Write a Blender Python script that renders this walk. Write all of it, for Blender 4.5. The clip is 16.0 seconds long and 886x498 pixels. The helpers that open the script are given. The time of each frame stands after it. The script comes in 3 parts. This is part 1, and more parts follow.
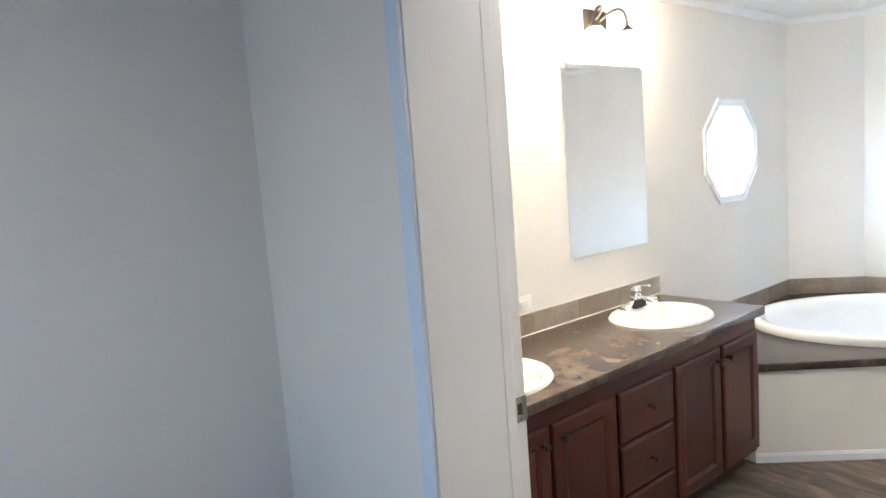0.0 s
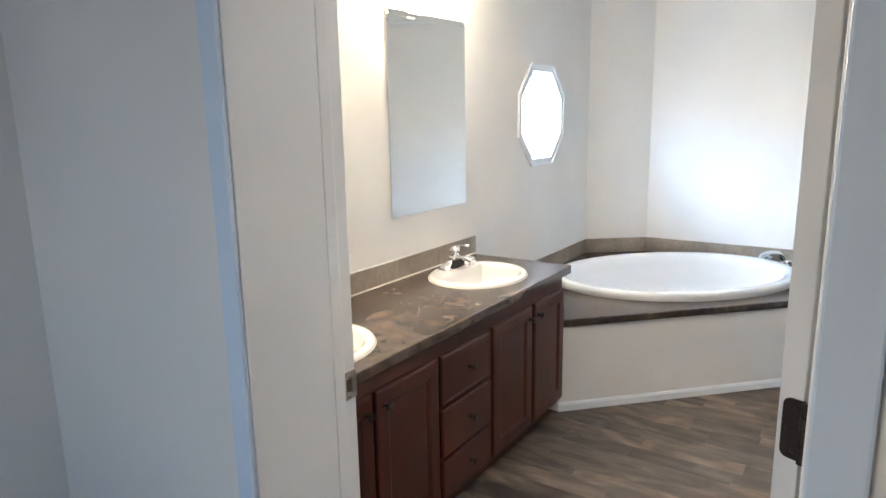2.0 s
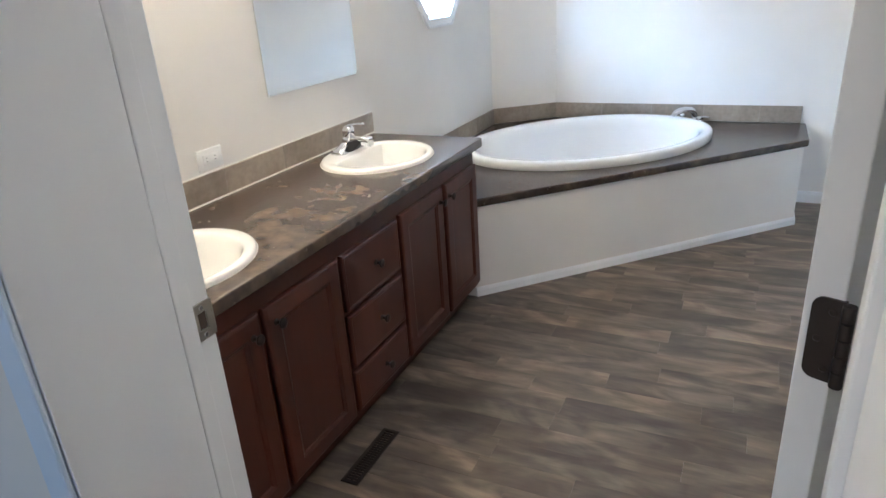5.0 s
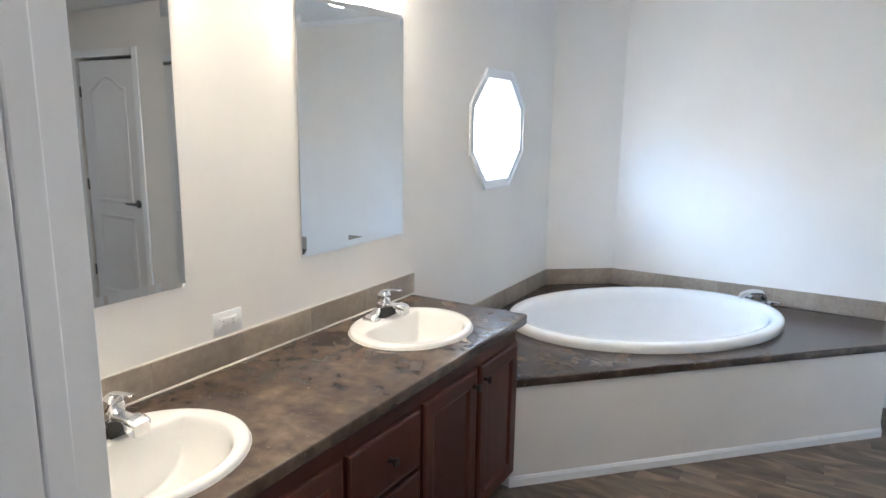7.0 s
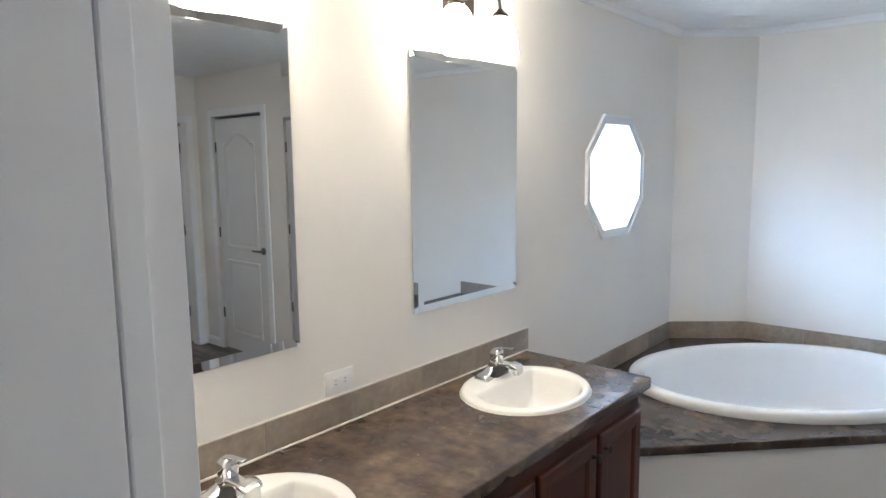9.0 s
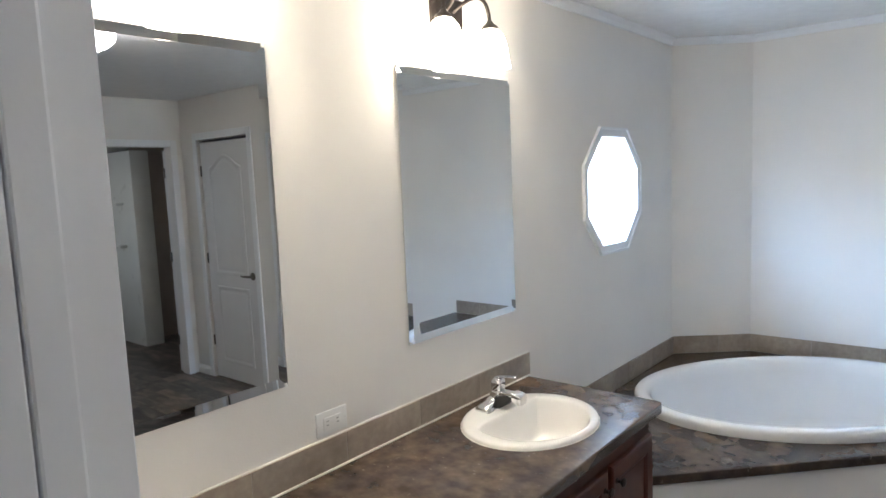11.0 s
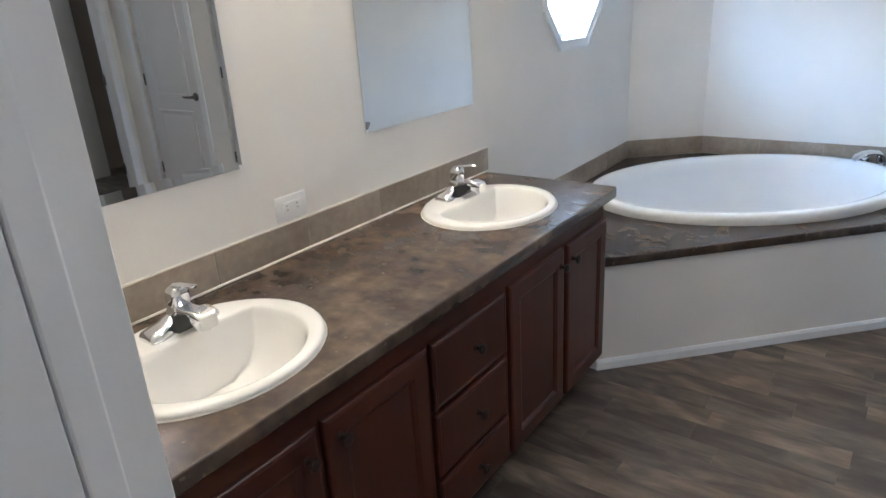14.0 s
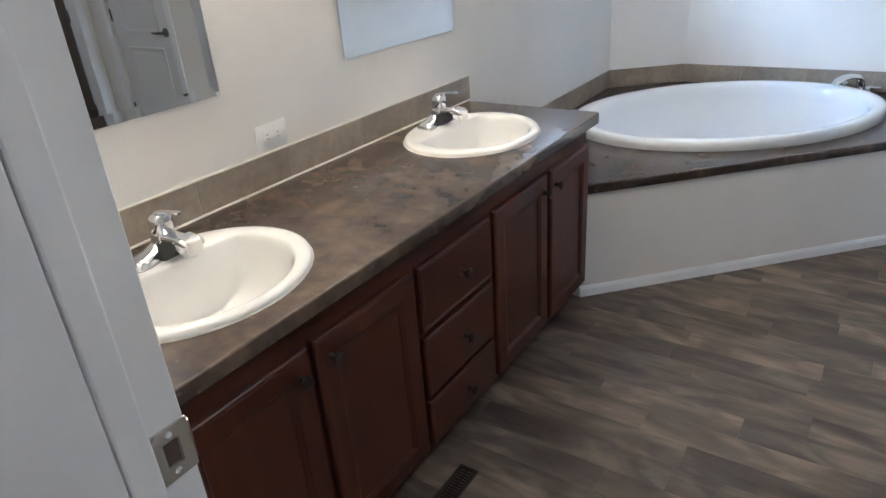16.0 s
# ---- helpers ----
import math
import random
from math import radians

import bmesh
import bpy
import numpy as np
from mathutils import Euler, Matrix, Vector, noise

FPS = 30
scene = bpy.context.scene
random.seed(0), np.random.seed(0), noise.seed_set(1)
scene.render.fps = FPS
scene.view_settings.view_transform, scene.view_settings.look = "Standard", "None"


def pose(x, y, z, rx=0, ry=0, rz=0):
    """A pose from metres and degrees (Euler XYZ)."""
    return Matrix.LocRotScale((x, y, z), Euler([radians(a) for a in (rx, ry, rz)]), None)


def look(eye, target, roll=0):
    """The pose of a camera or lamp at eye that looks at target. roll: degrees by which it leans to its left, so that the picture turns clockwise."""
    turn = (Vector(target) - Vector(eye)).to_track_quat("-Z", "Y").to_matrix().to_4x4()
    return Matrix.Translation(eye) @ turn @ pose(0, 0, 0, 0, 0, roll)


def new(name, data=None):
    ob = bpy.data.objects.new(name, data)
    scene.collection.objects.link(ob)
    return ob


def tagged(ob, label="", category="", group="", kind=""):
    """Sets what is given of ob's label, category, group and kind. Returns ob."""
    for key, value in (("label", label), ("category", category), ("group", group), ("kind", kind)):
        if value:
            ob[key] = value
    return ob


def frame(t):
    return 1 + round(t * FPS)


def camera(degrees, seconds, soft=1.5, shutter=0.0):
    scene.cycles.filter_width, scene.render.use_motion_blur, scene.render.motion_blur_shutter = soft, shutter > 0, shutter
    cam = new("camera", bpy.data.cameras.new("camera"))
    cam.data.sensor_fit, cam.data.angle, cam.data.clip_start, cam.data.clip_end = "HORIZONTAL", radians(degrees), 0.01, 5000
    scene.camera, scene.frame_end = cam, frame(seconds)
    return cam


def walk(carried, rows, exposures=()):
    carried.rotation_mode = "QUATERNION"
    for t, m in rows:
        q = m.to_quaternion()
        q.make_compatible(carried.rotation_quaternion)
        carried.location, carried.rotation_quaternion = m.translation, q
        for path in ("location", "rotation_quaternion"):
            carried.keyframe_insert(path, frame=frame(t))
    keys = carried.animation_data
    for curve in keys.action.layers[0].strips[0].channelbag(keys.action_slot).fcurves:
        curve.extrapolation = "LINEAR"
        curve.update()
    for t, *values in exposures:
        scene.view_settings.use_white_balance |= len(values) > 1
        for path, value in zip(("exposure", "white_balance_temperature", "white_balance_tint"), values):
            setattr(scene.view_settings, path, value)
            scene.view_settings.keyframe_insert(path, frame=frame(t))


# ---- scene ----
cam = camera(68.7, 16.0)
PATH = [
    (0, (-0.139, 0.112, 1.576), (1.112, 1.653, 1.333), -4.4),
    (0.5, (-0.03, 0.177, 1.567), (1.308, 1.648, 1.356), -3.4),
    (1, (-0.012, 0.217, 1.58), (1.448, 1.564, 1.346), -3.0),
    (1.5, (-0.03, 0.249, 1.591), (1.559, 1.421, 1.275), -1.6),
    (2, (-0.051, 0.265, 1.56), (1.573, 1.361, 1.158), -1.0),
    (2.5, (-0.063, 0.279, 1.523), (1.554, 1.343, 1.02), -1.6),
    (3, (-0.063, 0.279, 1.506), (1.535, 1.322, 0.909), -2.8),
    (5.5, (0.355, 0.453, 1.463), (2.041, 1.231, 0.721), -3.3),
    (6, (0.421, 0.473, 1.499), (2.174, 1.219, 0.89), -2.1),
    (6.5, (0.503, 0.484, 1.538), (2.237, 1.349, 1.043), -0.5),
    (7, (0.54, 0.492, 1.588), (2.228, 1.494, 1.205), 0.8),
    (7.5, (0.551, 0.519, 1.615), (2.156, 1.667, 1.288), 0.4),
    (8, (0.567, 0.5, 1.624), (2.109, 1.742, 1.343), -0.4),
    (8.5, (0.585, 0.517, 1.63), (2.09, 1.805, 1.357), -0.3),
    (11, (0.703, 0.632, 1.658), (2.224, 1.911, 1.437), -2.4),
    (11.5, (0.706, 0.631, 1.64), (2.228, 1.902, 1.381), -2.7),
    (12, (0.709, 0.64, 1.603), (2.242, 1.873, 1.243), -2.7),
    (12.5, (0.702, 0.645, 1.577), (2.232, 1.851, 1.124), -3.1),
    (13, (0.697, 0.643, 1.544), (2.222, 1.819, 1.004), -3.5),
    (13.5, (0.694, 0.64, 1.518), (2.204, 1.789, 0.885), -3.3),
    (14, (0.689, 0.645, 1.486), (2.187, 1.765, 0.778), -3.5),
    (14.5, (0.69, 0.624, 1.474), (2.156, 1.734, 0.687), -3.6),
    (15, (0.685, 0.635, 1.455), (2.148, 1.714, 0.622), -4.2),
    (15.5, (0.676, 0.647, 1.446), (2.144, 1.697, 0.585), -4.2),
    (16, (0.665, 0.639, 1.446), (2.13, 1.683, 0.572), -4.3),
]
EXPOSURES = [(0, 1.74), (1, 1.60), (2, 1.38), (3, 1.30), (6, 1.14), (7, 1.12), (8.5, 0.97), (11, 0.70), (12, 0.63), (13, 0.61), (14, 0.78), (14.5, 0.89), (16, 0.86)]
walk(cam, [(t, look(eye, target, roll)) for t, eye, target, roll in PATH], [(t, e, 5930 if t < 4 else 5600 if t < 13.5 else 5480, 15.5) for t, e in EXPOSURES])

# ---- world, sun, window light, fill lamps ----
world = bpy.data.worlds.new("sky")
scene.world = world
world.use_nodes = True
SUN_WAY = Vector((1.105, -1.32, -0.48)).normalized()
sky = world.node_tree.nodes.new("ShaderNodeTexSky")
sky.sky_type, sky.sun_disc = "NISHITA", False
sky.sun_elevation = math.asin(-SUN_WAY.z)
sky.sun_rotation = math.atan2(-SUN_WAY.x, -SUN_WAY.y)
back = world.node_tree.nodes["Background"]
back.inputs["Strength"].default_value = 0.15
world.node_tree.links.new(sky.outputs["Color"], back.inputs["Color"])


def lamp(name, kind, m, energy, color, **more):
    data = bpy.data.lights.new(name, kind)
    data.energy, data.color = energy, color
    if kind == "SUN":
        data.angle = radians(more["angle"])
    if kind == "AREA":
        data.shape, data.size, data.size_y = more["shape"], more["size"], more["size_y"]
    ob = new(name, data)
    ob.matrix_world = m
    return ob


lamp("sun", "SUN", look((0, 9, 5), Vector((0, 9, 5)) + SUN_WAY), 0.27, (0.58, 0.80, 1.0), angle=21)
lamp("window_daylight", "AREA", look((3.785, 2.225, 1.553), (3.785, 0, 1.553)), 4.0, (0.78, 0.93, 1.0), shape="ELLIPSE", size=0.58, size_y=0.56)
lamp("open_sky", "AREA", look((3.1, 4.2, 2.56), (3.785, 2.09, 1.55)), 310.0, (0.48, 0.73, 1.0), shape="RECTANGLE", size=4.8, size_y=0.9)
# added fill lamp that brightens the shower room; its window is assumed
lamp("shower_room_fill", "AREA", look((2.23, -3.1, 1.5), (3.9, -3.4, 1.2)), 3.0, (0.95, 0.95, 0.92), shape="RECTANGLE", size=0.7, size_y=0.8)
# added bluish fill lamp for the bedroom, at an assumed window out of view
lamp("bedroom_fill", "AREA", look((-0.85, 1.08, 1.40), (0.6, 1.08, 1.40)), 1.35, (0.66, 0.83, 1.0), shape="RECTANGLE", size=0.75, size_y=0.95)


# ---- materials ----
def material(name):
    m = bpy.data.materials.new(name)
    m.use_nodes = True
    return m, m.node_tree.nodes, m.node_tree.links, m.node_tree.nodes["Principled BSDF"]


def noise_tex(n, l, scale, detail=4.0, stretch=(1, 1, 1), space="Object"):
    co = n.new("ShaderNodeTexCoord")
    mp = n.new("ShaderNodeMapping")
    mp.inputs["Scale"].default_value = stretch
    tx = n.new("ShaderNodeTexNoise")
    tx.inputs["Scale"].default_value, tx.inputs["Detail"].default_value = scale, detail
    l.new(co.outputs[space], mp.inputs["Vector"])
    l.new(mp.outputs["Vector"], tx.inputs["Vector"])
    return tx


def ramp(n, l, src, stops):
    r = n.new("ShaderNodeValToRGB")
    e = r.color_ramp.elements
    while len(e) < len(stops):
        e.new(0.5)
    for el, (p, c) in zip(e, stops):
        el.position, el.color = p, (*c, 1)
    l.new(src, r.inputs["Fac"])
    return r


def mix(n, l, kind, fac, a, b):
    x = n.new("ShaderNodeMix")
    x.data_type, x.blend_type = "RGBA", kind
    for sock, v in (("Factor", fac), (6, a), (7, b)):
        target = x.inputs[sock] if sock != "Factor" else x.inputs[0]
        if isinstance(v, (int, float)):
            target.default_value = v
        elif isinstance(v, tuple):
            target.default_value = (*v, 1)
        else:
            l.new(v, target)
    return x.outputs[2]


def bump(n, l, bsdf, src, strength, distance):
    b = n.new("ShaderNodeBump")
    b.inputs["Strength"].default_value, b.inputs["Distance"].default_value = strength, distance
    l.new(src, b.inputs["Height"])
    l.new(b.outputs["Normal"], bsdf.inputs["Normal"])


def plain(name, color, rough, metal=0.0, vary=0.04, scale=9.0, relief=0.0, relief_scale=60.0, rough_vary=0.08, coat=0.0):
    """A paint, metal or plastic with soft blotches in its colour and gloss, and fine relief."""
    m, n, l, b = material(name)
    tx = noise_tex(n, l, scale)
    dark = tuple(c * (1 - vary) for c in color)
    light = tuple(min(1, c * (1 + vary)) for c in color)
    l.new(ramp(n, l, tx.outputs["Fac"], [(0.3, dark), (0.7, light)]).outputs["Color"], b.inputs["Base Color"])
    t2 = noise_tex(n, l, scale * 3.1, 6)
    mr = n.new("ShaderNodeMapRange")
    mr.inputs["To Min"].default_value, mr.inputs["To Max"].default_value = max(0, rough - rough_vary), min(1, rough + rough_vary)
    l.new(t2.outputs["Fac"], mr.inputs["Value"])
    l.new(mr.outputs["Result"], b.inputs["Roughness"])
    b.inputs["Metallic"].default_value = metal
    b.inputs["Coat Weight"].default_value = coat
    if relief:
        bump(n, l, b, noise_tex(n, l, relief_scale, 3).outputs["Fac"], relief, 0.004)
    return m


WALL = plain("wall_paint", (0.83, 0.806, 0.768), 0.62, vary=0.025, scale=2.5, relief=0.12, relief_scale=140)
CEIL = plain("ceiling_texture", (0.86, 0.86, 0.85), 0.85, vary=0.03, scale=14, relief=0.6, relief_scale=55)
TRIM = plain("white_trim", (0.86, 0.875, 0.89), 0.36, rough_vary=0.015, vary=0.01, scale=4, relief=0.05, relief_scale=90)
# batten colour carries the blue cast of the daylight on it
BATTEN = plain("daylight_blue_batten", (0.68, 0.79, 0.92), 0.45, vary=0.03, scale=5)
DOORWHITE = plain("door_paint", (0.75, 0.75, 0.75), 0.45, vary=0.02, scale=4, relief=0.08, relief_scale=110)
PORCELAIN = plain("porcelain", (0.86, 0.85, 0.83), 0.10, vary=0.01, rough_vary=0.03, coat=0.4)
ACRYLIC = plain("tub_acrylic", (0.85, 0.86, 0.87), 0.14, vary=0.01, rough_vary=0.04, coat=0.3)
CHROME = plain("chrome", (0.80, 0.81, 0.83), 0.09, metal=1, vary=0.03, rough_vary=0.05)
NICKEL = plain("brushed_nickel", (0.52, 0.50, 0.47), 0.30, metal=1, vary=0.08, rough_vary=0.08)
BRONZE = plain("oil_rubbed_bronze", (0.055, 0.045, 0.04), 0.38, metal=0.7, vary=0.2, rough_vary=0.1)
PEWTER = plain("dark_pewter", (0.16, 0.15, 0.14), 0.42, metal=0.8, vary=0.15, rough_vary=0.1)
CAULK = plain("caulk", (0.76, 0.74, 0.69), 0.55, vary=0.08, scale=30)
GROUT = plain("grout", (0.40, 0.36, 0.31), 0.8, vary=0.1, scale=40)
PLASTIC = plain("white_plastic", (0.87, 0.87, 0.86), 0.3, vary=0.01)
NEAR_BLACK = plain("near_black", (0.03, 0.03, 0.03), 0.6)
SLOT_GREY = plain("shaded_slot", (0.30, 0.30, 0.31), 0.6)
SUBFLOOR = plain("floor_joint", (0.055, 0.045, 0.038), 0.8, vary=0.2)
CARPET = plain("carpet", (0.30, 0.27, 0.24), 0.95, vary=0.15, scale=60, relief=0.7, relief_scale=220)
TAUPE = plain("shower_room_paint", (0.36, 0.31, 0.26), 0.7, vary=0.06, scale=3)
SHOWER = plain("shower_panel", (0.74, 0.74, 0.68), 0.3, vary=0.03, scale=3)
LATCH_SHADE = plain("latch_hole_shade", (0.09, 0.06, 0.045), 0.8, vary=0.2, scale=30)


def wood(name):
    m, n, l, b = material(name)
    fine = noise_tex(n, l, 30, 8, (1, 1, 0.06))
    broad = noise_tex(n, l, 5, 3, (1, 1, 0.25))
    base = ramp(n, l, fine.outputs["Fac"], [(0.25, (0.056, 0.014, 0.008)), (0.55, (0.077, 0.019, 0.010)), (0.8, (0.099, 0.026, 0.013))])
    tone = ramp(n, l, broad.outputs["Fac"], [(0.3, (0.70, 0.70, 0.72)), (0.75, (1.16, 1.10, 1.0))])
    l.new(mix(n, l, "MULTIPLY", 1.0, base.outputs["Color"], tone.outputs["Color"]), b.inputs["Base Color"])
    b.inputs["Roughness"].default_value = 0.33
    bump(n, l, b, fine.outputs["Fac"], 0.10, 0.002)
    return m


def laminate(name, shade=1.0):
    """Stone-print laminate: tan, umber and slate clouds with scattered pale flecks."""
    m, n, l, b = material(name)
    big, cool = noise_tex(n, l, 9, 3), noise_tex(n, l, 5.5, 2, (1.0, 1.4, 1.0))
    mid, fleck = noise_tex(n, l, 24, 3, (1.2, 0.9, 1.0)), noise_tex(n, l, 48, 1, (1.4, 0.9, 1.0))
    a = ramp(n, l, big.outputs["Fac"], [(0.28, (0.054, 0.037, 0.027)), (0.48, (0.088, 0.063, 0.045)), (0.70, (0.148, 0.111, 0.078))])
    k = ramp(n, l, cool.outputs["Fac"], [(0.42, (0, 0, 0)), (0.70, (0.7, 0.7, 0.7))])
    clouds = mix(n, l, "MIX", k.outputs["Color"], a.outputs["Color"], (0.066, 0.054, 0.054))
    c = ramp(n, l, mid.outputs["Fac"], [(0.30, (0.76, 0.75, 0.74)), (0.70, (1.28, 1.25, 1.20))])
    d = mix(n, l, "MULTIPLY", 1.0, clouds, c.outputs["Color"])
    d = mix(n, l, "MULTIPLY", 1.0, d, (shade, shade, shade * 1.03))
    chip = ramp(n, l, fleck.outputs["Fac"], [(0.70, (0, 0, 0)), (0.78, (0.5, 0.5, 0.5))])
    l.new(mix(n, l, "MIX", chip.outputs["Color"], d, (0.25, 0.205, 0.16)), b.inputs["Base Color"])
    b.inputs["Roughness"].default_value = 0.25
    return m


def tile_stone(name):
    m, n, l, b = material(name)
    big, fine = noise_tex(n, l, 6, 6), noise_tex(n, l, 40, 6)
    info = n.new("ShaderNodeObjectInfo")
    a = ramp(n, l, big.outputs["Fac"], [(0.3, (0.285, 0.235, 0.188)), (0.55, (0.360, 0.304, 0.246)), (0.75, (0.430, 0.372, 0.306))])
    c = ramp(n, l, fine.outputs["Fac"], [(0.3, (0.88, 0.88, 0.88)), (0.7, (1.1, 1.1, 1.1))])
    t = ramp(n, l, info.outputs["Random"], [(0, (0.86, 0.86, 0.86)), (1, (1.10, 1.10, 1.09))])
    d = mix(n, l, "MULTIPLY", 1.0, a.outputs["Color"], c.outputs["Color"])
    l.new(mix(n, l, "MULTIPLY", 1.0, d, t.outputs["Color"]), b.inputs["Base Color"])
    b.inputs["Roughness"].default_value = 0.38
    bump(n, l, b, fine.outputs["Fac"], 0.15, 0.002)
    return m


def plank_vinyl(name):
    """Weathered grey-brown wood print that runs along y, each plank of its own tone."""
    m, n, l, b = material(name)
    info = n.new("ShaderNodeObjectInfo")
    geo = n.new("ShaderNodeTexCoord")
    shift = n.new("ShaderNodeVectorMath")
    shift.operation = "MULTIPLY_ADD"
    comb = n.new("ShaderNodeCombineXYZ")
    for i, k in enumerate((37.0, 61.0, 17.0)):
        mul = n.new("ShaderNodeMath")
        mul.operation = "MULTIPLY"
        mul.inputs[1].default_value = k
        l.new(info.outputs["Random"], mul.inputs[0])
        l.new(mul.outputs[0], comb.inputs[i])
    shift.inputs[1].default_value = (1, 1, 1)
    l.new(geo.outputs["Object"], shift.inputs[0])
    l.new(comb.outputs[0], shift.inputs[2])

    def streak(scale, detail, sx, sy):
        mp = n.new("ShaderNodeMapping")
        mp.inputs["Scale"].default_value = (sx, sy, 1)
        tx = n.new("ShaderNodeTexNoise")
        tx.inputs["Scale"].default_value, tx.inputs["Detail"].default_value = scale, detail
        tx.inputs["Distortion"].default_value = 1.0
        l.new(shift.outputs[0], mp.inputs["Vector"])
        l.new(mp.outputs["Vector"], tx.inputs["Vector"])
        return tx
    broad, grain, knots = streak(2.6, 3, 3.0, 0.9), streak(12, 8, 4.6, 0.42), streak(7.0, 3, 1.5, 0.8)
    a = ramp(n, l, broad.outputs["Fac"], [(0.34, (0.090, 0.072, 0.058)), (0.46, (0.124, 0.100, 0.080)), (0.53, (0.164, 0.132, 0.104)), (0.60, (0.212, 0.172, 0.133)), (0.70, (0.272, 0.224, 0.171))])
    c = ramp(n, l, grain.outputs["Fac"], [(0.30, (0.84, 0.83, 0.83)), (0.50, (1.0, 1.0, 1.0)), (0.70, (1.14, 1.13, 1.11))])
    w = ramp(n, l, knots.outputs["Fac"], [(0.38, (0.82, 0.81, 0.81)), (0.50, (1.0, 1.0, 1.0)), (0.64, (1.12, 1.11, 1.09))])
    t = ramp(n, l, info.outputs["Random"], [(0, (0.74, 0.75, 0.77)), (0.35, (0.86, 0.86, 0.87)), (0.65, (1.0, 0.98, 0.96)), (0.88, (1.14, 1.11, 1.06)), (1, (1.42, 1.36, 1.28))])
    d = mix(n, l, "MULTIPLY", 1.0, a.outputs["Color"], c.outputs["Color"])
    d = mix(n, l, "MULTIPLY", 1.0, d, w.outputs["Color"])
    l.new(mix(n, l, "MULTIPLY", 1.0, d, t.outputs["Color"]), b.inputs["Base Color"])
    mr = n.new("ShaderNodeMapRange")
    mr.inputs["To Min"].default_value, mr.inputs["To Max"].default_value = 0.34, 0.55
    l.new(grain.outputs["Fac"], mr.inputs["Value"])
    l.new(mr.outputs["Result"], b.inputs["Roughness"])
    bump(n, l, b, grain.outputs["Fac"], 0.2, 0.002)
    return m


# DECK_LAMINATE is the countertop's print, darkened evenly
WOOD, LAMINATE, DECK_LAMINATE, STONE, VINYL = wood("cherry_wood"), laminate("brown_laminate"), laminate("darker_laminate", 0.78), tile_stone("taupe_tile"), plank_vinyl("vinyl_plank")
MIRROR, _n, _l, _b = material("mirror_silver")
_b.inputs["Base Color"].default_value = (0.78, 0.79, 0.785, 1)
_b.inputs["Metallic"].default_value, _b.inputs["Roughness"].default_value = 1.0, 0.012
GLASS, _n, _l, _b = material("window_glass")
_b.inputs["Base Color"].default_value = (0.97, 0.98, 0.98, 1)
_b.inputs["Transmission Weight"].default_value, _b.inputs["Roughness"].default_value = 1.0, 0.12
_b.inputs["IOR"].default_value = 1.45
GLOW, _n, _l, _b = material("lit_opal_glass")
_b.inputs["Base Color"].default_value = (0.9, 0.87, 0.8, 1)
_b.inputs["Emission Color"].default_value = (1.0, 0.845, 0.575, 1)
_b.inputs["Emission Strength"].default_value = 18.0

DOME, _n, _l, _b = material("lit_dome_glass")
_b.inputs["Base Color"].default_value = (0.9, 0.88, 0.84, 1)
_b.inputs["Emission Color"].default_value = (1.0, 0.92, 0.80, 1)
_b.inputs["Emission Strength"].default_value = 17.0


# ---- mesh helpers ----
def link(name, bm, mat, parent=None, label="", smooth=False):
    me = bpy.data.meshes.new(name)
    bmesh.ops.recalc_face_normals(bm, faces=bm.faces)
    bm.to_mesh(me)
    bm.free()
    if smooth:
        me.shade_smooth()
        me.set_sharp_from_angle(angle=radians(38))
    me.materials.append(mat)
    ob = new(name, me)
    if parent is not None:
        ob.parent = parent
    return tagged(ob, label)


def part(name, bm, mat, parent, label="", smooth=True):
    return link(name, bm, mat, parent, label, smooth)


def thing(name, label, category, group="", at=None):
    ob = new(name)
    if at is not None:
        ob.matrix_world = at
    return tagged(ob, label, category, group)


def setting(ob, label, category):
    return tagged(ob, label, category, kind="structure")


def box(x0, x1, y0, y1, z0, z1, bevel=0.0, seg=2, bm=None):
    bm = bm or bmesh.new()
    m = Matrix.LocRotScale(((x0 + x1) / 2, (y0 + y1) / 2, (z0 + z1) / 2), None, (x1 - x0, y1 - y0, z1 - z0))
    made = bmesh.ops.create_cube(bm, size=1, matrix=m)
    if bevel:
        es = {e for v in made["verts"] for e in v.link_edges}
        bmesh.ops.bevel(bm, geom=list(es), offset=bevel, segments=seg, profile=0.5, affect="EDGES")
    return bm


def slab(outer, holes, depth, m):
    """A flat plate with holes: outlines in its own x and y, thickness along z, put at m."""
    bm = bmesh.new()
    for loop in (outer, *holes):
        vs = [bm.verts.new((a, b, 0)) for a, b in loop]
        for v, w in zip(vs, vs[1:] + vs[:1]):
            bm.edges.new((v, w))
    bmesh.ops.triangle_fill(bm, use_beauty=True, edges=bm.edges[:])
    made = bmesh.ops.extrude_face_region(bm, geom=bm.faces[:])
    bmesh.ops.translate(bm, vec=(0, 0, depth), verts=[g for g in made["geom"] if isinstance(g, bmesh.types.BMVert)])
    bmesh.ops.transform(bm, matrix=m, verts=bm.verts)
    return bm


def loft(rings, close_start=False, close_end=False, bm=None):
    """Skins a row of closed rings of equal count."""
    bm = bm or bmesh.new()
    rows = [[bm.verts.new(p) for p in r] for r in rings]
    k = len(rows[0])
    for a, b in zip(rows, rows[1:]):
        for i in range(k):
            bm.faces.new((a[i], a[(i + 1) % k], b[(i + 1) % k], b[i]))
    if close_start:
        bm.faces.new(rows[0][::-1])
    if close_end:
        bm.faces.new(rows[-1])
    return bm


